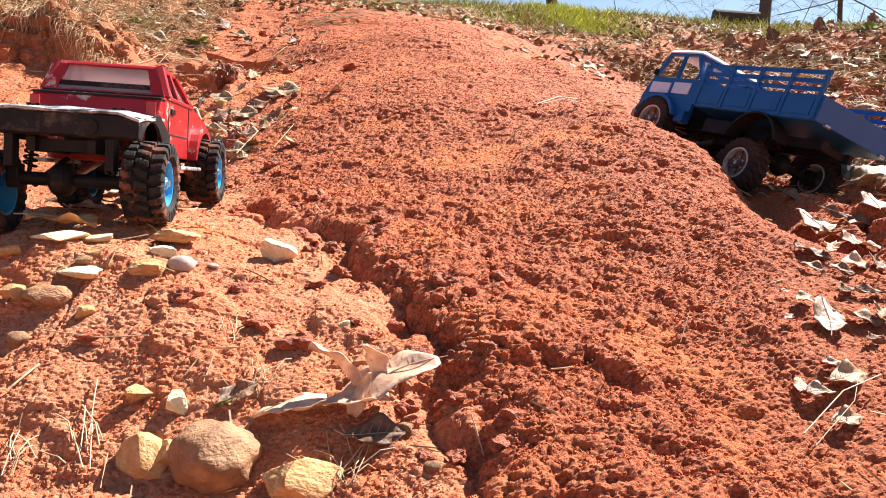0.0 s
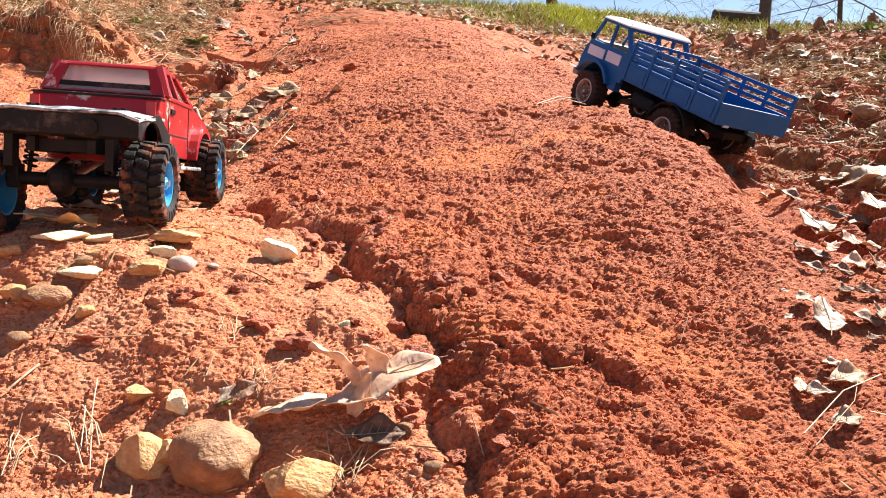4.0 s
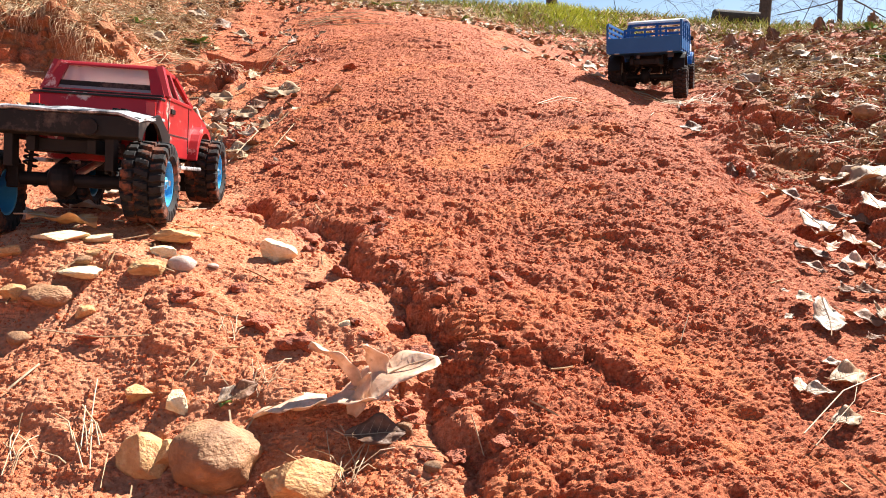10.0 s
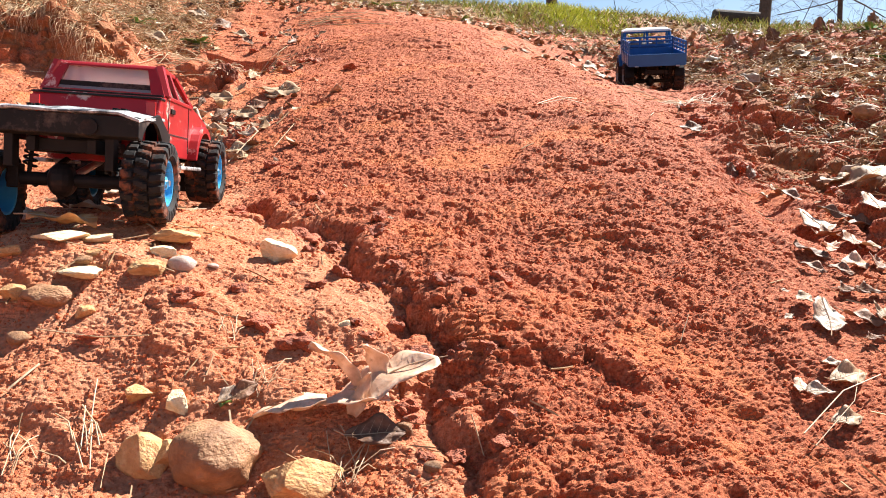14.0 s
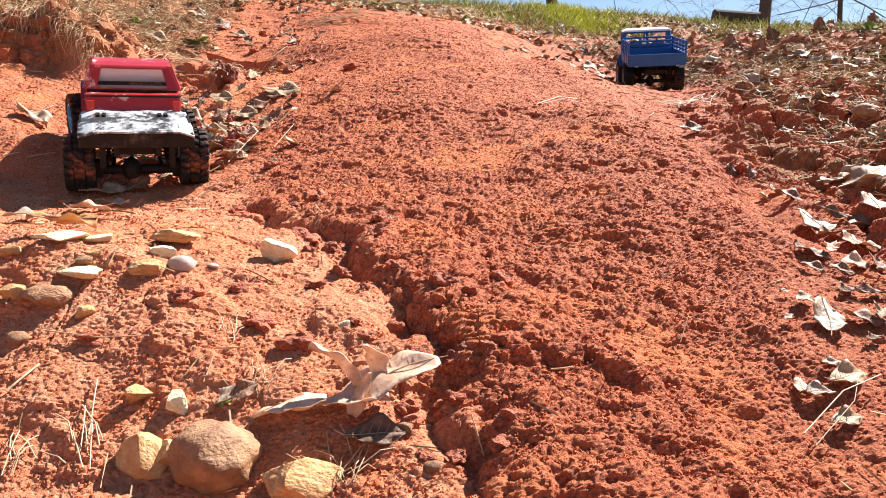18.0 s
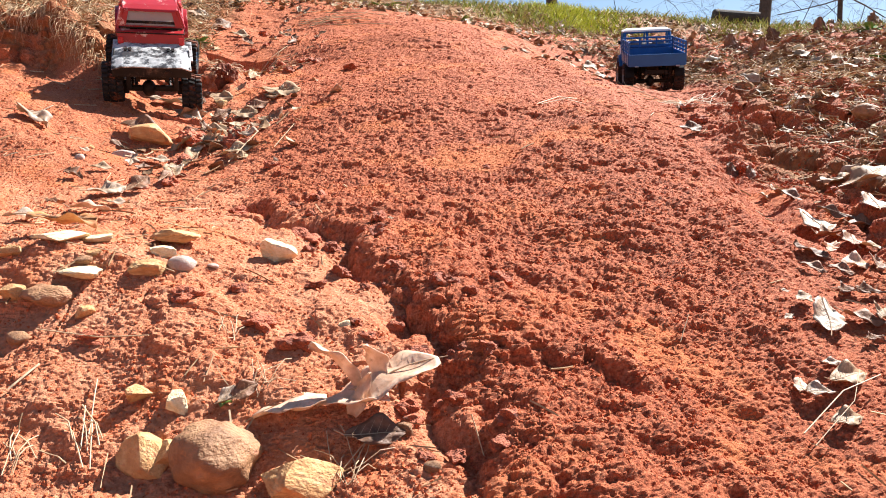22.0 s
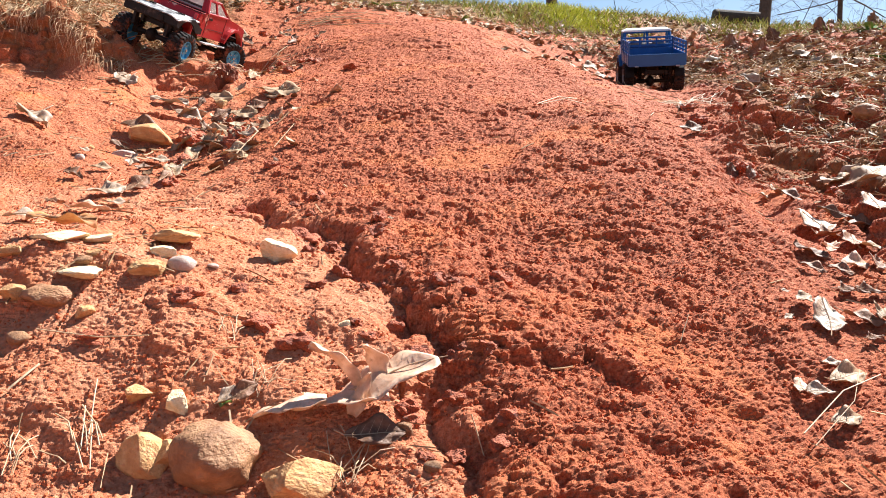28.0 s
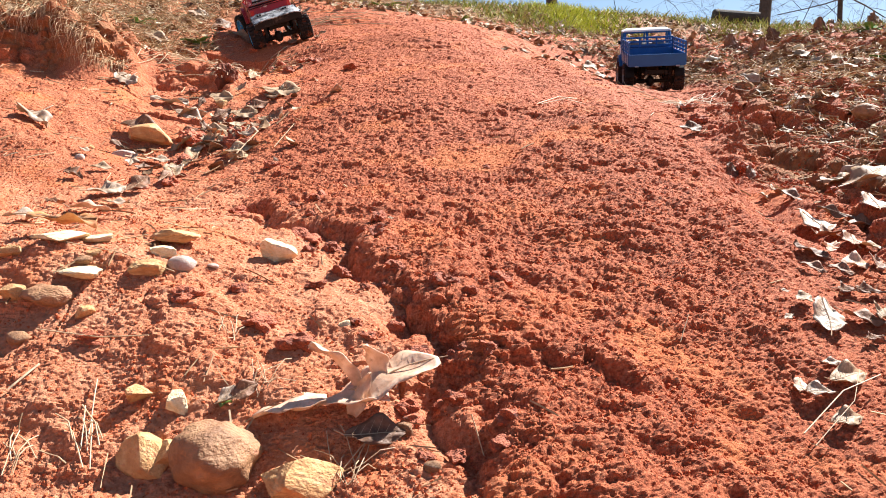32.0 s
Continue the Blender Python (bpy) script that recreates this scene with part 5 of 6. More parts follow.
def scatter_plants():
    rng = np.random.default_rng(9)
    # pine straw and dead stems
    keep = lambda x, y: np.clip(1.0 * right_bank(x, y) * smooth(0.7, 1.1, y) + 0.8 * left_bank(x, y) + 0.8 * smooth(2.15, 2.4, y) + (0.012 + 0.03 * smooth(0.7, 1.0, y)) * (1 - zones(x, y)[0]) + 0.001, 0, 1) * (0.3 + 0.7 * smooth(-0.3, 0.4, soft_noise(x, y, 0.07, 71)))
    x, y = sample(rng, 10500, keep)
    n = len(x)
    L = rng.uniform(0.008, 0.036, n) * (0.45 + 0.55 * np.minimum(1, y / 1.2))
    V, F = ribbons(rng, x, y, L, rng.uniform(0.00035, 0.0009, n) * (0.5 + 0.5 * np.minimum(1.6, y)), 0.003, 1.0, 0.12, False)
    straw = island_material("dry_straw", [(0.28, 0.15, 0.075), (0.46, 0.31, 0.17), (0.58, 0.44, 0.27), (0.36, 0.21, 0.11), (0.64, 0.52, 0.35)], 0.6)
    let_through(straw, 0.3)
    pale = island_material("pale_straw", [(0.38, 0.25, 0.12), (0.54, 0.40, 0.22), (0.66, 0.54, 0.34), (0.46, 0.32, 0.17), (0.74, 0.64, 0.46)], 0.6)
    let_through(pale, 0.3)
    keep = lambda x, y: np.clip(right_bank(x, y) * smooth(1.0, 1.5, y) + 0.6 * smooth(2.2, 2.4, y) * (1 - smooth(2.9, 3.1, y)) + 0.9 * left_bank(x, y), 0, 1) * (0.2 + 0.8 * smooth(-0.35, 0.3, soft_noise(x, y, 0.09, 79)))
    xs, ys = sample(rng, 9500, keep, y0=0.9)
    PV, PF = ribbons(rng, xs, ys, rng.uniform(0.010, 0.045, len(xs)), rng.uniform(0.0004, 0.0009, len(xs)), 0.005, 1.6, 0.3, False)
    stuff("pale_straw", PV, PF, pale, "pale bleached straw matted over the banks", "straw")
    stuff("pine_straw", V, F, straw, "dry pine straw and dead stems on the bank", "straw")
    # standing dead grass at the rims
    keep = lambda x, y: np.clip(smooth(2.35, 2.6, y) * 0.8 + 0.9 * left_bank(x, y) * smooth(1.42, 1.55, y), 0, 1) * smooth(-0.3, 0.5, soft_noise(x, y, 0.09, 72))
    x, y = sample(rng, 3600, keep, y0=1.3)
    n = len(x)
    V, F = ribbons(rng, x, y, rng.uniform(0.015, 0.05, n), rng.uniform(0.0006, 0.0013, n), 0.0, 0.8, 0.25, True)
    keep = lambda x, y: left_bank(x, y) * (1 - smooth(2.2, 2.5, y)) * (0.15 + 0.85 * smooth(-0.2, 0.4, soft_noise(x, y, 0.06, 78)))
    x, y = sample(rng, 4200, keep, a0=-0.66, a1=-0.25, y0=1.3, y1=2.5)
    V2, F2 = ribbons(rng, x, y, rng.uniform(0.015, 0.06, len(x)), rng.uniform(0.0007, 0.0015, len(x)), 0.004, 1.6, 0.3, True)
    F += [tuple(i + len(V) for i in f) for f in F2]
    V += V2
    stuff("dead_grass", V, F, straw, "tufts of dead straw-coloured grass along the rim", "grass")
    # green grass on the ridge
    green = island_material("green_grass", [(0.16, 0.22, 0.04), (0.28, 0.34, 0.06), (0.44, 0.44, 0.09), (0.58, 0.52, 0.22), (0.36, 0.38, 0.08)], 0.55)
    keep = lambda x, y: smooth(2.35, 2.65, y + 0.06 * soft_noise(x, y, 0.1, 77)) * smooth(-0.2, 0.3, soft_noise(x, y, 0.18, 73) + 0.9 * np.exp(-((x - 0.32) / 0.26) ** 2) + 0.1)
    x, y = sample(rng, 8500, keep, y0=2.2, y1=3.2)
    n = len(x)
    V, F = ribbons(rng, x, y, rng.uniform(0.012, 0.048, n), rng.uniform(0.0010, 0.0022, n), 0.0, 0.7, 0.2, True)
    let_through(green, 0.45)
    stuff("green_grass", V, F, green, "short yellow-green grass on the crest", "grass")
    lime = island_material("lime_grass", [(0.42, 0.46, 0.05), (0.60, 0.60, 0.09), (0.70, 0.66, 0.14)], 0.5)
    let_through(lime, 0.45)
    keep = lambda x, y: smooth(2.5, 2.6, y) * np.exp(-((x - 0.44 - 0.03 * soft_noise(x, y, 0.05, 83)) / 0.10) ** 2)
    x, y = sample(rng, 1300, keep, a0=0.05, a1=0.3, y0=2.45, y1=3.1)
    V, F = ribbons(rng, x, y, rng.uniform(0.02, 0.05, len(x)), rng.uniform(0.0010, 0.0020, len(x)), 0.0, 0.7, 0.2, True)
    stuff("lime_grass", V, F, lime, "bright lime-green tuft of fresh grass on the crest", "grass")
    # broken leaf litter
    keep = lambda x, y: np.clip(right_bank(x, y) * smooth(0.9, 1.5, y) * 0.75 + smooth(2.15, 2.3, y) * (1 - smooth(2.8, 3.0, y)) * 0.9 + 0.25 * left_bank(x, y) + 0.10 * np.exp(-((x + 0.31 + 0.12 * (y - 1.2)) / 0.075) ** 2) * smooth(0.85, 1.05, y) + 0.6 * np.exp(-((x - 0.33) / 0.11) ** 2) * smooth(1.8, 2.0, y), 0, 1) * (0.25 + 0.75 * smooth(-0.3, 0.4, soft_noise(x, y, 0.08, 74)))
    x, y = sample(rng, 5600, keep)
    z = surface_z(x, y)
    V, F = [], []
    for i in range(len(x)):
        s = rng.uniform(0.004, 0.014)
        m = pose(x[i], y[i], z[i] + 0.004, rng.uniform(-10, 50), rng.uniform(-35, 35), rng.uniform(0, 360))
        w, c = rng.uniform(0.35, 0.8), rng.uniform(-0.6, 0.6)
        b = len(V)
        for zz in (0.0, -0.06):
            for u in (-1.0, -0.35, 0.35, 1.0):
                for v in (-1, 0, 1):
                    hw = w * (1.15 - u * u) * rng.uniform(0.75, 1.2)
                    V.append(tuple(m @ Vector((u * s, v * hw * s, (c * (v * hw) ** 2 + 0.25 * u * u + zz) * s))))
        for u in range(3):
            for v in range(2):
                q = b + u * 3 + v
                F.append((q, q + 1, q + 4, q + 3))
                F.append((q + 12, q + 15, q + 16, q + 13))
        rim = [0, 1, 2, 5, 8, 11, 10, 9, 6, 3]
        for p, q in zip(rim, rim[1:] + rim[:1]):
            F.append((b + p, b + p + 12, b + q + 12, b + q))
    litter = island_material("litter", [(0.10, 0.05, 0.03), (0.30, 0.18, 0.095), (0.48, 0.34, 0.20), (0.18, 0.09, 0.045), (0.62, 0.50, 0.35), (0.36, 0.22, 0.12)], 0.6)
    stuff("leaf_litter", V, F, litter, "broken brown leaf litter on the bank", "leaf litter")
    # whole leaves, one by one
    prng = random.Random(77)
    keep = lambda x, y: np.clip(right_bank(x, y) * smooth(0.8, 1.3, y) * 0.8 + smooth(2.2, 2.35, y) * (1 - smooth(2.6, 2.85, y)), 0, 1) * (0.3 + 0.7 * smooth(-0.3, 0.4, soft_noise(x, y, 0.12, 75)))
    x, y = sample(rng, 150, keep)
    for i in range(len(x)):
        kind = prng.choice((1, 2, 2, 3, 3, 3, 1, 0))
        put_leaf(x[i], y[i], prng.uniform(0.022, 0.045), prng.uniform(0, 360), prng.uniform(-10, 25), kind, prng.choice((0, 1, 2, 3, 5, 6, 7)), 0.006, prng.uniform(-30, 30))
    keep = lambda x, y: np.exp(-((x + 0.30 + 0.08 * smooth(1.5, 2.1, y)) / 0.07) ** 2) * smooth(0.85, 1.0, y)
    x, y = sample(rng, 34, keep, y0=0.8, y1=2.3)
    for i in range(len(x)):
        put_leaf(x[i], y[i], prng.uniform(0.022, 0.042), prng.uniform(0, 360), prng.uniform(-5, 22), prng.choice((1, 2, 3, 3, 1)), prng.choice((0, 1, 2, 3, 5, 6, 7)), 0.004, prng.uniform(-30, 30))


def hanging_roots():
    """Roots and dead grass that hang over the torn edge of the left bank."""
    rng = np.random.default_rng(15)
    n = 620
    x = np.concatenate([rng.uniform(-1.0, -0.55, n - 240), rng.normal(-0.735, 0.020, 120), rng.normal(-0.60, 0.03, 120)])
    y = 1.462 - 0.06 * smooth(-0.72, -0.60, x) - 0.022 * soft_noise(x, np.full(n, 0.43), 0.06, 65) + rng.normal(0, 0.008, n)
    z = surface_z(x, y + 0.012)
    V, F = [], []
    for i in range(n):
        L = rng.uniform(0.02, 0.06) * (1.5 if n - 240 <= i < n - 80 else 1.0)
        sx, fy, w, k = rng.normal(0, 0.25), rng.uniform(0.25, 0.7), rng.uniform(0.0004, 0.0010), rng.normal(0, 0.15)
        b = len(V)
        for j in range(6):
            t = j / 5
            c = Vector((x[i] + L * (sx * t + k * math.sin(3 * t)), y[i] + 0.012 - L * fy * (1 - (1 - t) ** 2), z[i] + L * (0.35 * t - 1.25 * t * t)))
            for q in range(3):
                g = 2 * math.pi * q / 3
                V.append((c.x + w * math.cos(g) * (1.1 - t), c.y + w * math.sin(g) * (1.1 - t), c.z))
        for j in range(5):
            for q in range(3):
                F.append((b + 3 * j + q, b + 3 * j + (q + 1) % 3, b + 3 * j + 3 + (q + 1) % 3, b + 3 * j + 3 + q))
    mat = island_material("hanging_roots", [(0.30, 0.14, 0.07), (0.48, 0.29, 0.16), (0.64, 0.48, 0.28), (0.38, 0.20, 0.10)], 0.7)
    stuff("hanging_roots", V, F, mat, "thin roots and dead grass hanging over the torn bank", "roots")


def clods_by_crack():
    prng = random.Random(31)
    rows = []
    for i in range(46):
        y = prng.uniform(0.36, 0.72)
        x = float(np.interp(y, [c[0] for c in CRACK], [c[1] for c in CRACK])) + prng.gauss(0.0, 0.022)
        w = prng.uniform(0.006, 0.016) * (0.6 + y)
        rows.append((x, y, w, w * prng.uniform(0.6, 0.9), prng.uniform(0, 180), 4))
    for i in range(26):
        y = prng.uniform(0.9, 2.1)
        x = float(right_edge(y)) + abs(prng.gauss(0.0, 0.16))
        w = prng.uniform(0.012, 0.030)
        rows.append((x, y, w, w * prng.uniform(0.6, 0.9), prng.uniform(0, 180), 4))
    for i in range(34):
        y = prng.uniform(0.95, 2.1)
        x = -0.30 - 0.10 * (y - 1.2) + prng.gauss(0.0, 0.05)
        w = prng.uniform(0.010, 0.030)
        rows.append((x, y, w, w * prng.uniform(0.6, 0.9), prng.uniform(0, 180), 4))
    place_stones("crack", rows)


def lay_leaves(rows):
    """Each row: x, y, length, the turn, the tilt towards the foot of the hill, the kind, the shape and the lean to the side."""
    for x, y, size, turn, tilt, kind, shape, side in rows:
        shape = {5: 3, 0: 10 if kind == 2 else 0}.get(shape, shape)
        put_leaf(x, y, size * 1.08, turn, tilt * (1.0 if tilt > 50 else 0.45) - 6, kind, shape, 0.0015 + size * 0.2 * math.sin(radians(tilt)), side + 4)


def curled_leaf(x, y, size):
    """A large dry oak leaf whose lobes have curled up off the clay."""
    root = tagged(new("dry_leaf"), "large curled tan oak leaf with raised lobes", "leaf", "dry leaves on the bank")
    lobes = ((0.05, 0.16, 0.00, 0.79, 0.44, 0.16, 0.56, 0.8, 0.04), (0.18, 0.20, 0.06, 0.06, 0.60, 0.10, 0.25, 0.3, 0.10), (0.02, 0.22, 0.02, -0.48, 0.62, 0.06, 0.20, 0.5, 0.05),
             (0.30, 0.10, -0.02, -0.40, 0.06, -0.10, 0.42, 1.0, 0.05), (-0.30, 0.08, -0.08, -1.00, -0.04, -0.18, 0.42, 0.9, 0.03), (-0.06, -0.06, -0.10, 0.12, 0.36, -0.06, 0.16, 0.1, 0.02))
    bm = bmesh.new()
    n, m = 14, 6
    for k, (ax, az, ay, bx, bz, by, wide, lay, sag) in enumerate(lobes):
        a, b = Vector((ax, ay, az)), Vector((bx, by, bz))
        along = (b - a).normalized()
        flat = Vector((0, 1, 0.12)) - along * Vector((0, 1, 0.12)).dot(along)
        up = along.cross(Vector((0, 1, 0)))
        across = (flat.normalized() * lay + up * (1 - lay)).normalized()
        out = along.cross(across)
        out = out if out.z > 0 else -out

        def spot(t, u):
            h = wide * (0.5 * math.sin(math.pi * (0.22 + 0.76 * t)) ** 0.8 * (1 + 0.16 * math.sin(11 * t + k)) + 0.01)
            p = a.lerp(b, t) + across * (u * h)
            return p + out * (0.35 * (u * h) ** 2 / wide + sag * math.sin(math.pi * t) + 0.025 * math.sin(7 * t + 2.5 * u + k) + 0.015 * math.sin(15 * t * u + 2 * k))

        grids = [[[bm.verts.new(spot(i / n, 2 * j / m - 1) - out * d) for j in range(m + 1)] for i in range(n + 1)] for d in (0.0, 0.008)]
        for i in range(n):
            for j in range(m):
                for g in grids:
                    bm.faces.new((g[i][j], g[i + 1][j], g[i + 1][j + 1], g[i][j + 1]))
        top, low = grids
        for i in range(n):
            for j in (0, m):
                bm.faces.new((top[i][j], low[i][j], low[i + 1][j], top[i + 1][j]))
        for j in range(m):
            bm.faces.new((top[n][j], top[n][j + 1], low[n][j + 1], low[n][j]))
            bm.faces.new((top[0][j], top[0][j + 1], low[0][j + 1], low[0][j]))
    part("blade", bm, LEAF_MATS[0], root, smooth_faces=True)
    rib = bmesh.new()
    prev = Vector((-0.1, 0.0, 0.16))
    for t in (0.2, 0.4, 0.6, 0.8, 1.0, 1.12):
        p = Vector((0.05 + 0.74 * t, 0.16 * t + 0.02, 0.17 + 0.28 * t + 0.06 * math.sin(math.pi * t)))
        rod(prev, p, 0.013 * (1.2 - 0.7 * t), rib, 6, 0.012 * (1.1 - 0.7 * t))
        prev = p
    part("midrib", rib, VEIN, root)
    root.matrix_basis = pose(x, y, float(surface_z(x, y)[0]) + 0.002) @ Matrix.Diagonal((size, size, size, 1))


# leaves in the gully, on the banks and at the crest, and the torn sod beside the track
curled_leaf(-0.043, 0.400, 0.052)
lay_leaves([
    (-0.526, 1.049, 0.0569, -32, 18, 2, 2, 0), (-0.411, 1.106, 0.0477, 12, 28, 3, 1, 0), (-0.405, 1.039, 0.0421, 6, 22, 3, 4, 8),
    (-0.356, 1.000, 0.0335, 0, 15, 2, 0, 0), (-0.386, 1.229, 0.0461, -20, 10, 2, 1, 0), (-0.341, 1.254, 0.0383, 60, 30, 3, 3, 0),
    (-0.308, 1.259, 0.0385, 5, 24, 1, 9, 0), (-0.248, 1.036, 0.0317, -40, 15, 2, 5, 0), (-0.288, 1.050, 0.0234, 20, 8, 1, 1, 0),
    (-0.252, 0.989, 0.0373, 14, 8, 1, 1, 0), (-0.317, 1.036, 0.0260, 0, 30, 2, 5, 0), (-0.348, 1.100, 0.0291, 30, 45, 3, 7, 0),
])
lay_leaves([
    (-0.300, 0.876, 0.0233, 80, 40, 3, 7, 10), (-0.315, 0.833, 0.0280, 60, 50, 3, 9, 0), (-0.339, 0.813, 0.0365, 40, 20, 2, 10, 0),
    (-0.318, 0.783, 0.0242, 0, 14, 2, 5, 0), 
    (-0.370, 0.768, 0.0237, -20, 16, 3, 0, 0), (-0.309, 0.705, 0.0317, 10, 8, 0, 8, 0), (-0.255, 0.537, 0.0424, 6, 30, 4, 4, 0),
    (-0.266, 1.329, 0.0626, -10, 12, 1, 9, 0), (-0.391, 1.321, 0.0220, 90, 50, 3, 7, 0), (-0.355, 1.306, 0.0344, 0, 40, 1, 9, 0),
])
lay_leaves([
    (-0.520, 1.343, 0.0446, -30, 22, 2, 10, 0), (-0.632, 1.810, 0.0573, 10, 14, 1, 1, 0), (-0.627, 2.115, 0.0493, 30, 24, 2, 0, 0),
    (-0.554, 2.057, 0.0565, 60, 40, 3, 9, 0), (-0.480, 1.939, 0.0453, 0, 20, 1, 1, 0), (-0.437, 1.303, 0.0542, 15, 6, 2, 4, 0),
    (-0.316, 0.954, 0.0240, -30, 20, 2, 0, 0), (-0.343, 0.940, 0.0289, 25, 12, 3, 0, 0), (-0.347, 1.192, 0.0249, 100, 20, 1, 3, 0),
    (-0.292, 1.279, 0.0408, 30, 20, 3, 5, 0), (-0.268, 1.227, 0.0290, -50, 14, 1, 1, 0), (-0.384, 0.908, 0.0216, 20, 10, 1, 1, 0),
])
lay_leaves([
    (-0.425, 0.961, 0.0148, 0, 20, 2, 3, 0), (-0.401, 0.876, 0.0245, -20, 8, 3, 6, 0), (-0.339, 0.648, 0.0274, 30, 10, 2, 1, 0),
    (0.345, 0.747, 0.0432, 100, 30, 2, 9, 0), (0.287, 0.593, 0.0235, 60, 18, 0, 0, 0), (0.270, 0.588, 0.0233, 150, 6, 3, 5, 0),
    (0.369, 0.752, 0.0339, 150, 24, 3, 4, 0), (0.384, 0.730, 0.0340, 20, 8, 3, 1, 0), (0.399, 0.745, 0.0346, 80, 30, 2, 9, 0),
    (0.462, 0.877, 0.0615, 25, 28, 1, 9, -20), (0.474, 0.971, 0.0517, 32, 14, 1, 4, 0), (0.302, 0.583, 0.0264, 24, 14, 0, 1, 0),
])
lay_leaves([
    (0.283, 0.565, 0.0184, 0, 6, 3, 1, 0), (0.231, 0.477, 0.0272, 84, 42, 2, 9, 0), (0.226, 0.497, 0.0142, 40, 20, 1, 9, 0),
    (0.291, 0.541, 0.0254, 10, 18, 3, 0, 0), (0.257, 0.482, 0.0261, -10, 6, 3, 5, 0), (0.221, 0.428, 0.0246, 24, 12, 1, 1, 0),
    (0.215, 0.436, 0.0106, 10, 16, 2, 3, 0), (0.192, 0.422, 0.0109, 70, 14, 0, 9, 0), (0.202, 0.417, 0.0168, 8, 12, 2, 8, 0),
    (0.206, 0.398, 0.0190, 20, 6, 1, 1, 0), (0.206, 0.472, 0.0081, 40, 14, 2, 5, 0), (0.218, 0.508, 0.0072, 0, 10, 2, 3, 0),
])
lay_leaves([
    (0.341, 0.856, 0.0144, 20, 20, 2, 5, 0), (0.253, 0.464, 0.0146, 30, 8, 3, 0, 0), (0.323, 0.590, 0.0234, 60, 16, 3, 6, 0),
    (0.354, 0.822, 0.0312, -14, 14, 3, 1, 0), (0.355, 0.859, 0.0265, 30, 10, 1, 0, 0), (0.367, 1.029, 0.0230, 90, 55, 3, 9, 0),
    (0.382, 1.004, 0.0183, 90, 55, 3, 9, 0), (0.369, 1.209, 0.0337, 20, 40, 3, 9, 0), 
    (0.500, 1.189, 0.0248, 0, 20, 1, 5, 0), (0.344, 0.711, 0.0301, 20, 10, 3, 2, 0),
])
lay_leaves([
    (0.352, 0.687, 0.0291, 70, 24, 3, 9, 0), (0.362, 0.673, 0.0238, 10, 10, 1, 5, 0), (0.263, 0.565, 0.0176, -20, 4, 3, 1, 0),
    (0.276, 0.542, 0.0231, 30, 4, 3, 0, 0), (0.268, 0.483, 0.0172, 60, 20, 1, 2, 0), (-0.102, 0.401, 0.0156, 40, 30, 3, 1, 0),
    (-0.110, 0.399, 0.0115, 60, 20, 2, 3, 0), (-0.033, 0.381, 0.0276, 6, 6, 3, 1, 0), (-0.040, 0.608, 0.0060, 20, 5, 1, 3, 0),
    (0.831, 2.375, 0.0589, 80, 62, 3, 9, 0), (0.885, 2.302, 0.0634, 60, 66, 3, 9, 0), (0.960, 2.398, 0.0594, 100, 70, 3, 10, 0),
])
lay_leaves([
    (1.142, 2.496, 0.0583, 80, 70, 3, 9, 0), (1.265, 2.692, 0.0555, 60, 60, 3, 1, 0), (1.390, 2.660, 0.0731, 80, 66, 3, 10, 0),
    (0.939, 2.158, 0.0595, 10, 30, 1, 9, 0), (0.829, 1.676, 0.0509, 20, 20, 2, 0, 0), (0.738, 2.247, 0.0527, 20, 30, 2, 5, 0),
    (0.395, 1.322, 0.0367, 10, 14, 3, 0, 0), (0.349, 2.239, 0.0555, 10, 36, 1, 0, 0), (0.378, 2.099, 0.0522, 60, 40, 1, 9, 0),
    (0.277, 1.450, 0.0301, 30, 30, 2, 5, 0), (0.898, 2.582, 0.0603, 10, 20, 2, 0, 0), (0.849, 2.652, 0.0620, 20, 20, 2, 2, 0),
])
lay_leaves([
    (0.932, 2.460, 0.0507, 0, 20, 2, 0, 0),
])
root_clump(-0.372, 1.400, 0.042, 0.046)
clods_by_crack()
crumb_stuff()
scatter_plants()
hanging_roots()


# ---- single stems, weeds, log and trees ----
STRAW = material("bleached_stem", [(0.42, 0.28, 0.15), (0.54, 0.40, 0.24)], 60, 0.6)
LEAF_GREEN = material("weed_green", [(0.09, 0.17, 0.03), (0.16, 0.27, 0.05)], 80, 0.5)
BARK = material("grey_bark", [(0.045, 0.035, 0.03), (0.09, 0.075, 0.065)], 12, 0.9, bump=0.02, bump_scale=30)
LOG_WOOD = material("weathered_log", [(0.03, 0.022, 0.018), (0.07, 0.05, 0.038)], 60, 0.85, bump=0.002, bump_scale=200)


def stem(points, r, name="dead_stem", words="thin bleached dead stem on the clay"):
    """A bent dry stem along (x, y, height over the ground)."""
    bm = bmesh.new()
    ps = [Vector((x, y, float(surface_z(x, y)[0]) + h)) for x, y, h in points]
    for a, b in zip(ps, ps[1:]):
        rod(a, b, r, bm, 6)
    tagged(new(name, mesh_of(name, bm, STRAW)), words, "stem", "dead stems")


def stems_in(cx, cy, n, length, spread, turn, r, seed):
    prng = random.Random(seed)
    for _ in range(n):
        a = radians(turn + prng.uniform(-spread, spread))
        L = length * prng.uniform(0.6, 1.2)
        x, y = cx + prng.uniform(-0.3, 0.3) * length, cy + prng.uniform(-0.3, 0.3) * length
        k = prng.uniform(-0.2, 0.2)
        stem([(x + math.cos(a + k * t) * L * t, y + math.sin(a + k * t) * L * t, 0.003 + 0.012 * t * (1 - t) * prng.uniform(0, 1.5)) for t in (0, 0.35, 0.7, 1.0)], r)


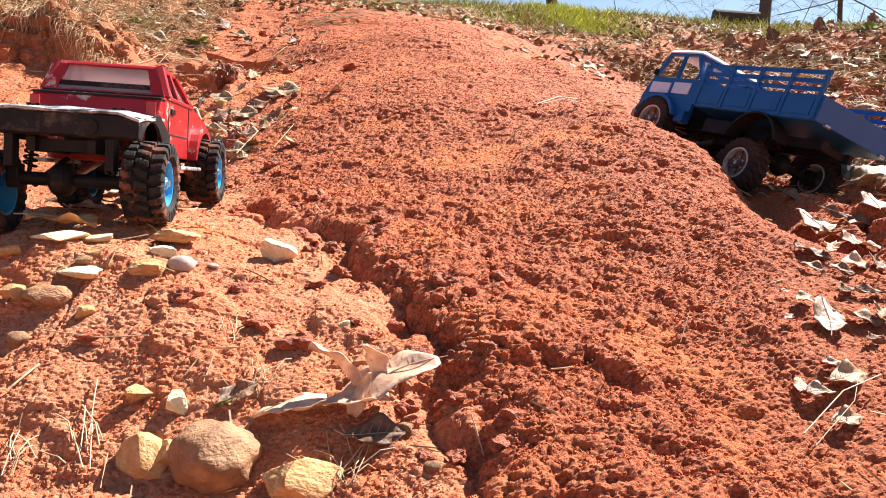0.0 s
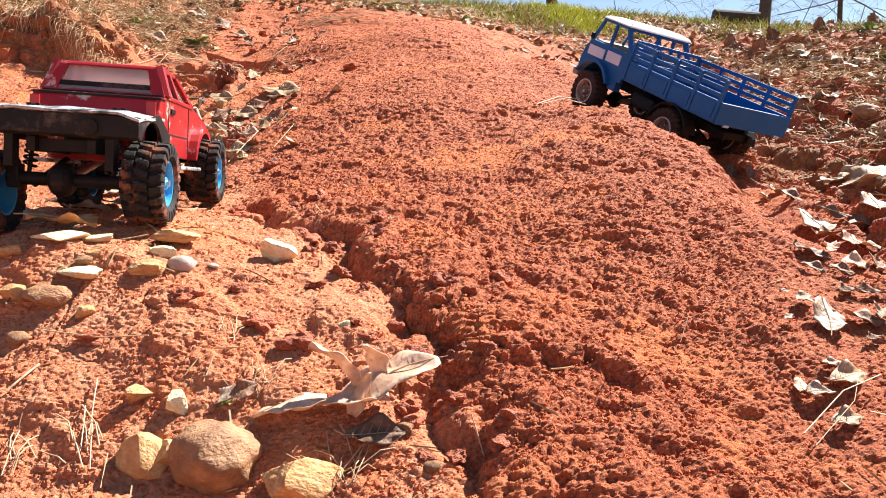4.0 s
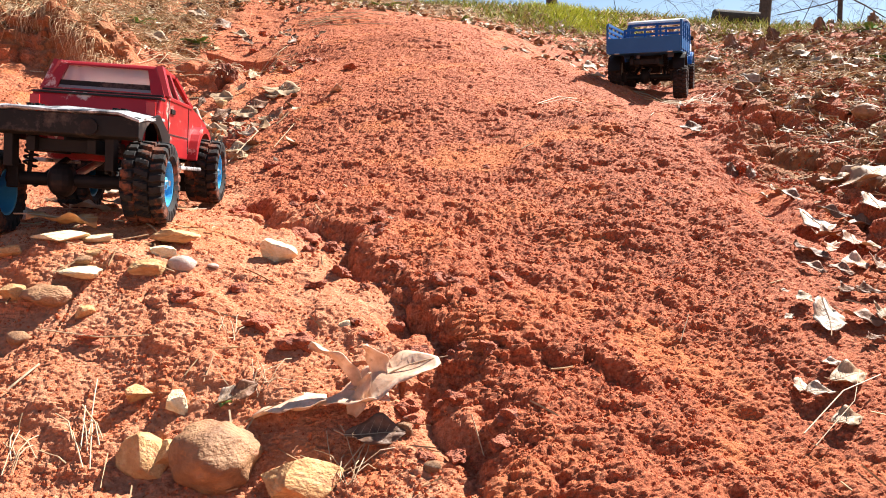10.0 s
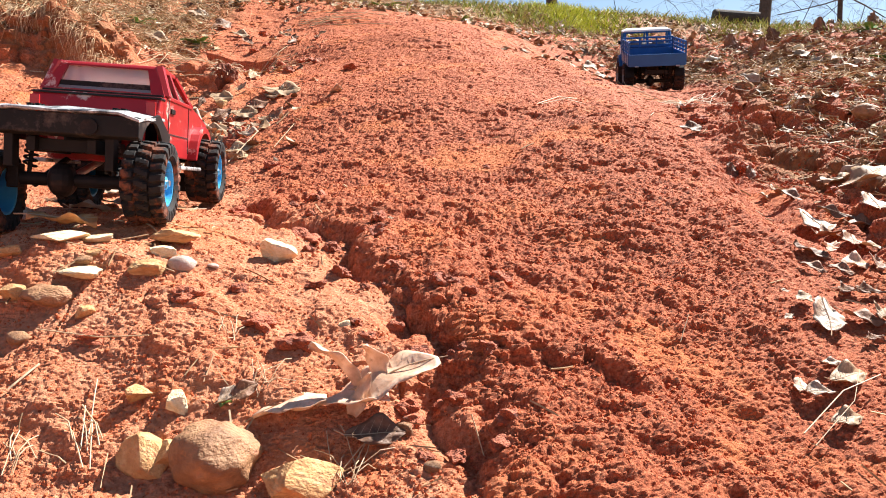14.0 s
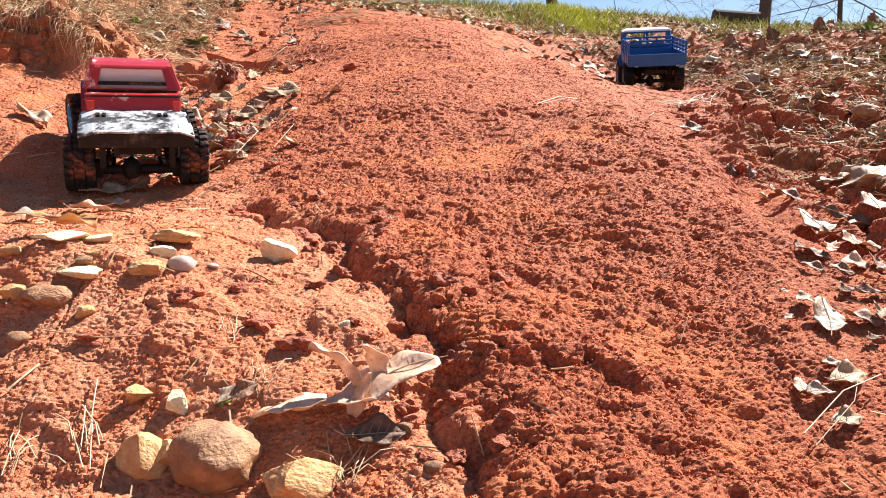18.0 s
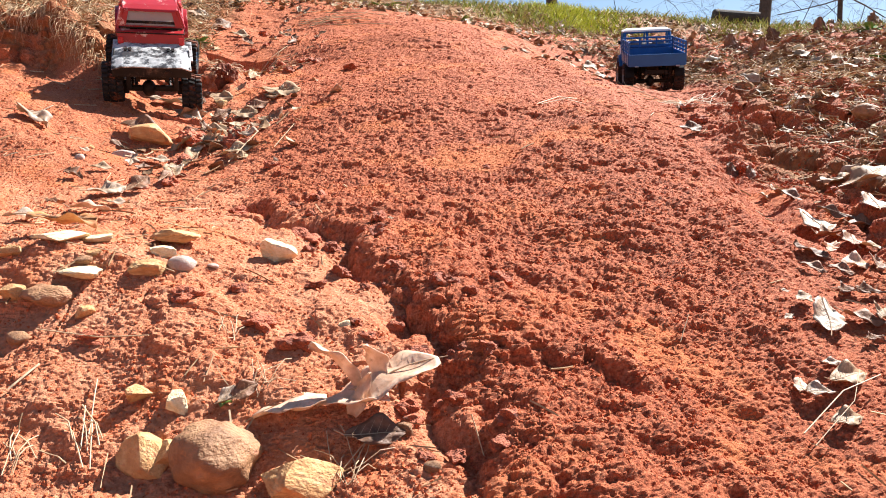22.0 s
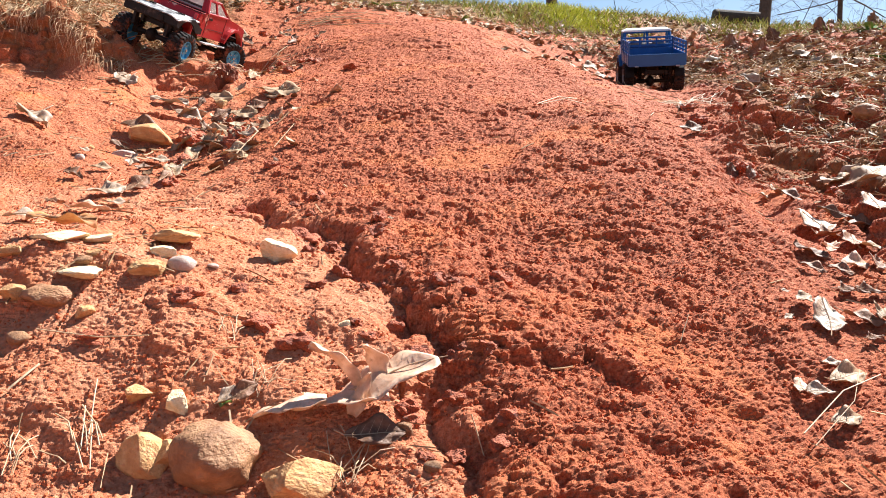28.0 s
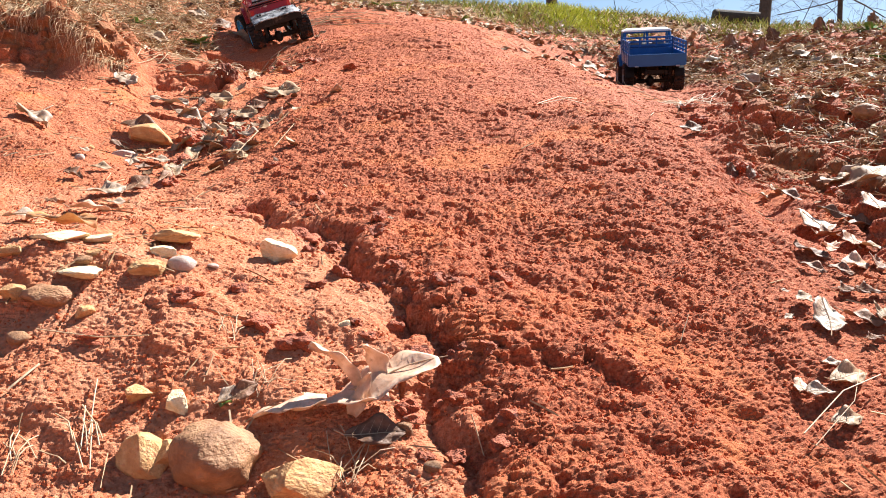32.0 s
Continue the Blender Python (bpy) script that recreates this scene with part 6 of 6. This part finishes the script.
stem([(0.174, 0.376, 0.012), (0.205, 0.402, 0.016), (0.238, 0.428, 0.010)], 0.00036)
stem([(0.178, 0.372, 0.010), (0.21, 0.400, 0.012), (0.225, 0.425, 0.012)], 0.00020)
stem([(0.117, 1.016, 0.005), (0.150, 1.06, 0.010), (0.180, 1.10, 0.010)], 0.00066)
stem([(0.122, 1.010, 0.005), (0.155, 1.04, 0.010), (0.186, 1.06, 0.006)], 0.00055)
stem([(0.137, 0.456, 0.004), (0.145, 0.468, 0.010)], 0.00028)
stem([(-0.200, 0.96, 0.004), (-0.185, 1.01, 0.010)], 0.00044)
stem([(-0.255, 0.96, 0.004), (-0.232, 1.02, 0.010)], 0.00077)
stem([(0.02, 0.375, 0.004), (0.014, 0.385, 0.010)], 0.00033)
stem([(-0.228, 0.444, 0.006), (-0.19, 0.436, 0.006), (-0.16, 0.430, 0.004)], 0.00039)
stem([(-0.235, 0.500, 0.006), (-0.20, 0.497, 0.006), (-0.165, 0.490, 0.004)], 0.00033)
stems_in(-0.172, 0.372, 9, 0.028, 30, 120, 0.00036, 3)
stems_in(-0.200, 0.368, 6, 0.022, 40, 110, 0.00030, 4)
stems_in(-0.045, 0.362, 14, 0.022, 60, 95, 0.00024, 5)
stems_in(-0.095, 0.405, 8, 0.018, 70, 80, 0.00024, 6)
stems_in(-0.120, 0.440, 6, 0.018, 90, 90, 0.00024, 7)
stems_in(0.385, 1.36, 26, 0.08, 45, 75, 0.00038, 8)
stems_in(0.44, 1.40, 18, 0.08, 70, 40, 0.00036, 9)
stems_in(-0.50, 1.45, 16, 0.10, 50, 25, 0.00066, 10)
stems_in(-0.42, 1.50, 22, 0.07, 80, 30, 0.00060, 15)
stems_in(-0.40, 1.75, 14, 0.12, 40, 20, 0.00066, 16)
stems_in(-0.58, 1.50, 12, 0.12, 60, 60, 0.00060, 11)
stems_in(-0.36, 2.15, 9, 0.16, 30, 15, 0.00084, 12)
stems_in(0.60, 1.62, 14, 0.12, 70, 20, 0.00066, 13)
stems_in(0.85, 1.85, 14, 0.14, 80, 20, 0.00072, 14)


def weed(x, y, size, leaves, seed, words="small bright green weed in the clay"):
    prng = random.Random(seed)
    root = thing("weed", words, "weed", "weeds", Matrix.Translation((x, y, float(surface_z(x, y)[0]))))
    for i in range(leaves):
        a = 2 * math.pi * i / leaves + prng.uniform(-0.3, 0.3)
        bm = bmesh.new()
        L, w = size * prng.uniform(0.7, 1.1), size * 0.20
        rise = prng.uniform(0.4, 1.0)
        prev = None
        for j in range(6):
            t = j / 5
            c = Vector((math.cos(a) * L * t, math.sin(a) * L * t, L * (rise * t - 0.5 * t * t)))
            s = Vector((-math.sin(a), math.cos(a), 0)) * w * math.sin(math.pi * (0.12 + 0.85 * t))
            row = [bm.verts.new(c - s), bm.verts.new(c - Vector((0, 0, w * 0.25))), bm.verts.new(c + s)]
            if prev:
                for q in (0, 1):
                    bm.faces.new((prev[q], prev[q + 1], row[q + 1], row[q]))
            prev = row
        r = bmesh.ops.extrude_face_region(bm, geom=list(bm.faces))
        bmesh.ops.translate(bm, verts=[v for v in r["geom"] if isinstance(v, bmesh.types.BMVert)], vec=(0, 0, -0.0006))
        part("leaf", bm, LEAF_GREEN, root)


weed(-0.178, 2.45, 0.055, 9, 1, "leafy dark green weed at the top of the mound")
weed(-0.711, 1.905, 0.045, 10, 2)
weed(-0.554, 1.855, 0.040, 10, 3)
weed(0.058, 2.33, 0.035, 9, 4)
weed(1.259, 2.422, 0.06, 9, 5)
weed(0.98, 1.80, 0.05, 7, 6)
weed(-0.112, 0.399, 0.006, 4, 7)


def log():
    root = thing("log", "short dark weathered log lying on the crest", "log")
    z = float(surface_z(1.03, 2.95)[0])
    bm = bmesh.new()
    a, b = Vector((0.955, 2.90, z + 0.030)), Vector((1.105, 2.88, z + 0.020))
    rod(a, b, 0.027, bm, 18, 0.022)
    for v in bm.verts:
        v.co += Vector((noise.noise(v.co * 40), noise.noise(v.co * 40 + Vector((9, 0, 0))), noise.noise(v.co * 40 + Vector((0, 9, 0))))) * 0.003
    part("trunk", bm, LOG_WOOD, root)
    part("end_grain", rod(a - Vector((0.003, 0, 0)), a + Vector((0.001, 0, 0)), 0.024, seg=18), LOG_WOOD, root)


log()


def bare_tree(x, y, r, height, seed, lean=0.0, low=()):
    """A leafless tree: a tapered trunk, limbs that fork and fine twigs."""
    prng = random.Random(seed)
    z = float(hill(x, y)[0])
    root = thing("bare_tree", "tall leafless tree with dark bark beyond the crest", "tree", "bare trees", Matrix.Translation((x, y, z)))

    def tube(V, F, a, b, r0, r1, n):
        u = (b - a).orthogonal().normalized()
        w = (b - a).normalized().cross(u)
        k = len(V)
        for c, rad in ((a, r0), (b, r1)):
            for i in range(n):
                t = 2 * math.pi * i / n
                V.append(c + u * (math.cos(t) * rad) + w * (math.sin(t) * rad))
        for i in range(n):
            j = (i + 1) % n
            F.append((k + i, k + j, k + n + j, k + n + i))
        F.append(tuple(range(k + n, k + 2 * n)))

    def grow(V, F, p, d, L, r0, depth):
        rr = r0
        for i in range(5):
            q = p + d * (L / 5)
            r1 = max(r0 * (1 - 0.10 * (i + 1)), 0.0015)
            tube(V, F, p, q, rr, r1, 7 if r0 > 0.01 else 4)
            rr, p = r1, q
            d = (d + Vector((prng.gauss(0, 0.13), prng.gauss(0, 0.13), prng.gauss(0, 0.09)))).normalized()
            if depth > 0 and i >= 1:
                for _ in range(prng.choice((1, 1, 2))):
                    s = Vector((prng.gauss(0, 1), prng.gauss(0, 1), prng.gauss(0.15, 0.7))).normalized()
                    grow(V, F, p, (d * 0.55 + s * 0.8).normalized(), L * prng.uniform(0.45, 0.7), rr * 0.55, depth - 1)

    def grown(name, V, F):
        me = bpy.data.meshes.new(name)
        me.from_pydata(V, [], F)
        me.materials.append(BARK)
        ob = new(name, me)
        ob.parent = root

    V, F = [], []
    p = Vector((0, 0, -0.3))
    for i in range(10):
        q = Vector((lean * ((i + 1) / 10), 0.03 * math.sin(i), height * (i + 1) / 10))
        tube(V, F, p, q, r * (1 - 0.07 * i), r * (1 - 0.07 * (i + 1)), 16)
        p = q
    grown("trunk", V, F)
    for h, ang, dz, L, k in [(prng.uniform(0.35, 0.95), prng.uniform(0, 360), prng.uniform(0.2, 0.9), height * prng.uniform(0.25, 0.4), 0.35) for _ in range(7)] + list(low):
        V, F = [], []
        a = radians(ang)
        grow(V, F, Vector((lean * h, 0, height * h)), Vector((math.cos(a), math.sin(a), dz)).normalized(), L, r * k, 3)
        grown("limb", V, F)


bare_tree(4.60, 12.0, 0.105, 6.5, 21, 0.35, [(0.36, 5, -0.20, 1.9, 0.16), (0.44, 25, -0.1, 1.6, 0.13), (0.41, -14, 0.0, 1.5, 0.12)])
bare_tree(8.60, 16.0, 0.11, 8.0, 22, 0.5, [(0.36, 170, -0.05, 2.2, 0.16), (0.40, 200, 0.05, 2.0, 0.15), (0.45, 20, 0.1, 2.0, 0.13)])
bare_tree(7.3, 15.0, 0.06, 6.5, 24, -0.2, [(0.42, 170, 0.0, 1.6, 0.2), (0.46, 10, 0.0, 1.6, 0.2)])
bare_tree(1.75, 13.5, 0.12, 7.0, 23, 0.1, [(0.42, 4, -0.08, 2.0, 0.16), (0.44, -12, 0.02, 1.8, 0.14), (0.46, 175, 0.05, 1.6, 0.14)])


# ---- what moves ----
RED_PATH = [
    (0, -0.276, 0.686, 0.210, 3.5, 1.4, 95.3),
    (14.6, -0.276, 0.686, 0.210, 3.5, 1.4, 95.3),
    (15.6, -0.274, 0.722, 0.213, 0.8, -2.0, 93.6),
    (16.5, -0.275, 0.760, 0.217, -2.0, -6.0, 94.3),
    (17, -0.302, 0.844, 0.228, -7.6, -10.5, 100.3),
    (18, -0.362, 0.953, 0.253, -1.0, -16.6, 112.1),
    (19, -0.448, 1.052, 0.290, 5.2, -20.4, 125.3),
    (20, -0.443, 1.123, 0.299, 10.4, -18.5, 113.8),
    (21, -0.451, 1.295, 0.350, 10.5, -18.2, 104.7),
    (22, -0.471, 1.334, 0.399, -0.7, -30.1, 108.7),
    (23, -0.494, 1.472, 0.431, 6.3, -30.0, 99.3),
    (23.6, -0.494, 1.472, 0.431, 6.3, -30.0, 99.3),
    (24, -0.485, 1.420, 0.426, 8.3, -32.6, 106.9),
    (24.3, -0.482, 1.400, 0.418, 8.6, -31.5, 106.0),
    (24.75, -0.404, 1.172, 0.309, 14.5, -15.4, 92.5),
    (25, -0.402, 1.166, 0.306, 14.8, -15.0, 91.5),
    (25.5, -0.407, 1.172, 0.307, 14.3, -15.6, 92.6),
    (26.2, -0.425, 1.205, 0.322, 13.2, -18.0, 96.0),
    (27.5, -0.508, 1.352, 0.410, 10.5, -28.7, 105.9),
    (28, -0.505, 1.595, 0.461, 22.1, -2.1, 77.8),
    (28.5, -0.488, 1.536, 0.444, 16.5, -5.7, 85.1),
    (29.3, -0.489, 1.535, 0.442, 18.0, -6.8, 85.3),
    (29.7, -0.494, 1.543, 0.439, 25.4, -11.6, 80.7),
    (30.0, -0.418, 1.567, 0.427, 13.5, 1.1, 66.6),
    (30.2, -0.359, 1.594, 0.442, 13.3, -1.0, 57.4),
    (30.5, -0.326, 1.525, 0.429, 7.4, -1.7, 48.4),
    (31, -0.289, 1.723, 0.472, 0.5, -25.1, 64.7),
    (31.4, -0.302, 1.860, 0.509, -12.0, -19.9, 81.5),
    (32, -0.401, 1.986, 0.552, -20.0, -16.6, 110.7),
]
BLUE_PATH = [
    (0, 0.340, 0.982, 0.224, 19.7, -8.3, 112.8),
    (1.5, 0.348, 0.994, 0.226, 6.7, -7.5, 109.1),
    (3, 0.321, 1.060, 0.252, 0.5, -15.4, 110.6),
    (3.5, 0.293, 1.101, 0.263, 7.2, -22.2, 119.4),
    (5.5, 0.296, 1.254, 0.307, 7.4, -17.6, 98.7),
    (6, 0.294, 1.255, 0.308, 8.1, -18.1, 97.0),
    (7, 0.298, 1.266, 0.310, 7.9, -17.1, 93.2),
    (8, 0.309, 1.341, 0.334, 6.8, -19.5, 81.2),
    (9, 0.344, 1.380, 0.346, -1.7, -10.2, 66.9),
    (10, 0.404, 1.570, 0.378, -0.4, -4.3, 69.2),
    (11, 0.474, 1.792, 0.400, 1.0, -4.1, 71.7),
    (12, 0.494, 1.890, 0.408, -1.3, -9.7, 82.6),
    (13, 0.505, 2.006, 0.425, -1.4, -11.3, 82.6),
    (32, 0.505, 2.006, 0.425, -1.4, -11.3, 82.6),
]
RED_STEER = [(0, 0), (15, 0), (17, -4), (18, 10), (20, -6), (21.5, -8), (23, -6), (24, -16), (25, -8), (27, 6), (28, -24), (29.4, -28), (30.2, -24), (30.6, 6), (31, 16), (32, 18)]
BLUE_STEER = [(0, 8), (2, 8), (3.5, 4), (6, -14), (8, -16), (9, 0), (12, 4), (32, 4)]


def between(path, t):
    """The truck's pose at a time, by straight steps from row to row."""
    for a, b in zip(path, path[1:]):
        if a[0] <= t <= b[0]:
            k = (t - a[0]) / (b[0] - a[0])
            k = k * k * (3 - 2 * k)
            m, n = pose(*a[1:]), pose(*b[1:])
            q = m.to_quaternion().slerp(n.to_quaternion(), k)
            return Matrix.LocRotScale(m.translation.lerp(n.translation, k), q, None)
    return pose(*path[-1][1:])


def key_truck(root, wheels, path, steer):
    walk(root, [(r[0], pose(*r[1:])) for r in path])
    times = [i / 15 for i in range(481)]
    mats = [between(path, t) for t in times]
    xs = np.array([m.translation.x for m in mats])
    ys = np.array([m.translation.y for m in mats])
    roll, total = [], 0.0
    for i, m in enumerate(mats):
        if i:
            total += (m.translation - mats[i - 1].translation).dot(m.to_3x3() @ Vector((1, 0, 0)))
        roll.append(total / TYRE_R)
    for w, at, front in wheels:
        c = np.array([(m @ at)[:] for m in mats])
        g = ground_height(c[:, 0], c[:, 1]) + 0.003
        slope = np.hypot(hill(c[:, 0] + 0.01, c[:, 1]) - hill(c[:, 0] - 0.01, c[:, 1]), hill(c[:, 0], c[:, 1] + 0.01) - hill(c[:, 0], c[:, 1] - 0.01)) / 0.02
        want = g + TYRE_R * np.sqrt(1 + slope ** 2) - c[:, 2]
        want = np.convolve(np.pad(want, 4, "edge"), np.ones(9) / 9, "valid")
        up = np.clip(want, -0.027, 0.013)
        rows = []
        for i, t in enumerate(times):
            turn = np.interp(t, [s[0] for s in steer], [s[1] for s in steer]) if front else 0.0
            rows.append((t, Matrix.Translation(at + Vector((0, 0, float(up[i])))) @ Matrix.Rotation(radians(turn), 4, "Z") @ Matrix.Rotation(roll[i], 4, "Y")))
        still = [k for k, r in enumerate(rows) if k in (0, len(rows) - 1) or abs(roll[k] - roll[k - 1]) > 1e-5 or abs(roll[min(k + 1, 480)] - roll[k]) > 1e-5]
        walk(w, [rows[k] for k in still])


def motions():
    key_truck(red, red_wheels, RED_PATH, RED_STEER)
    key_truck(blue, blue_wheels, BLUE_PATH, BLUE_STEER)


motions()
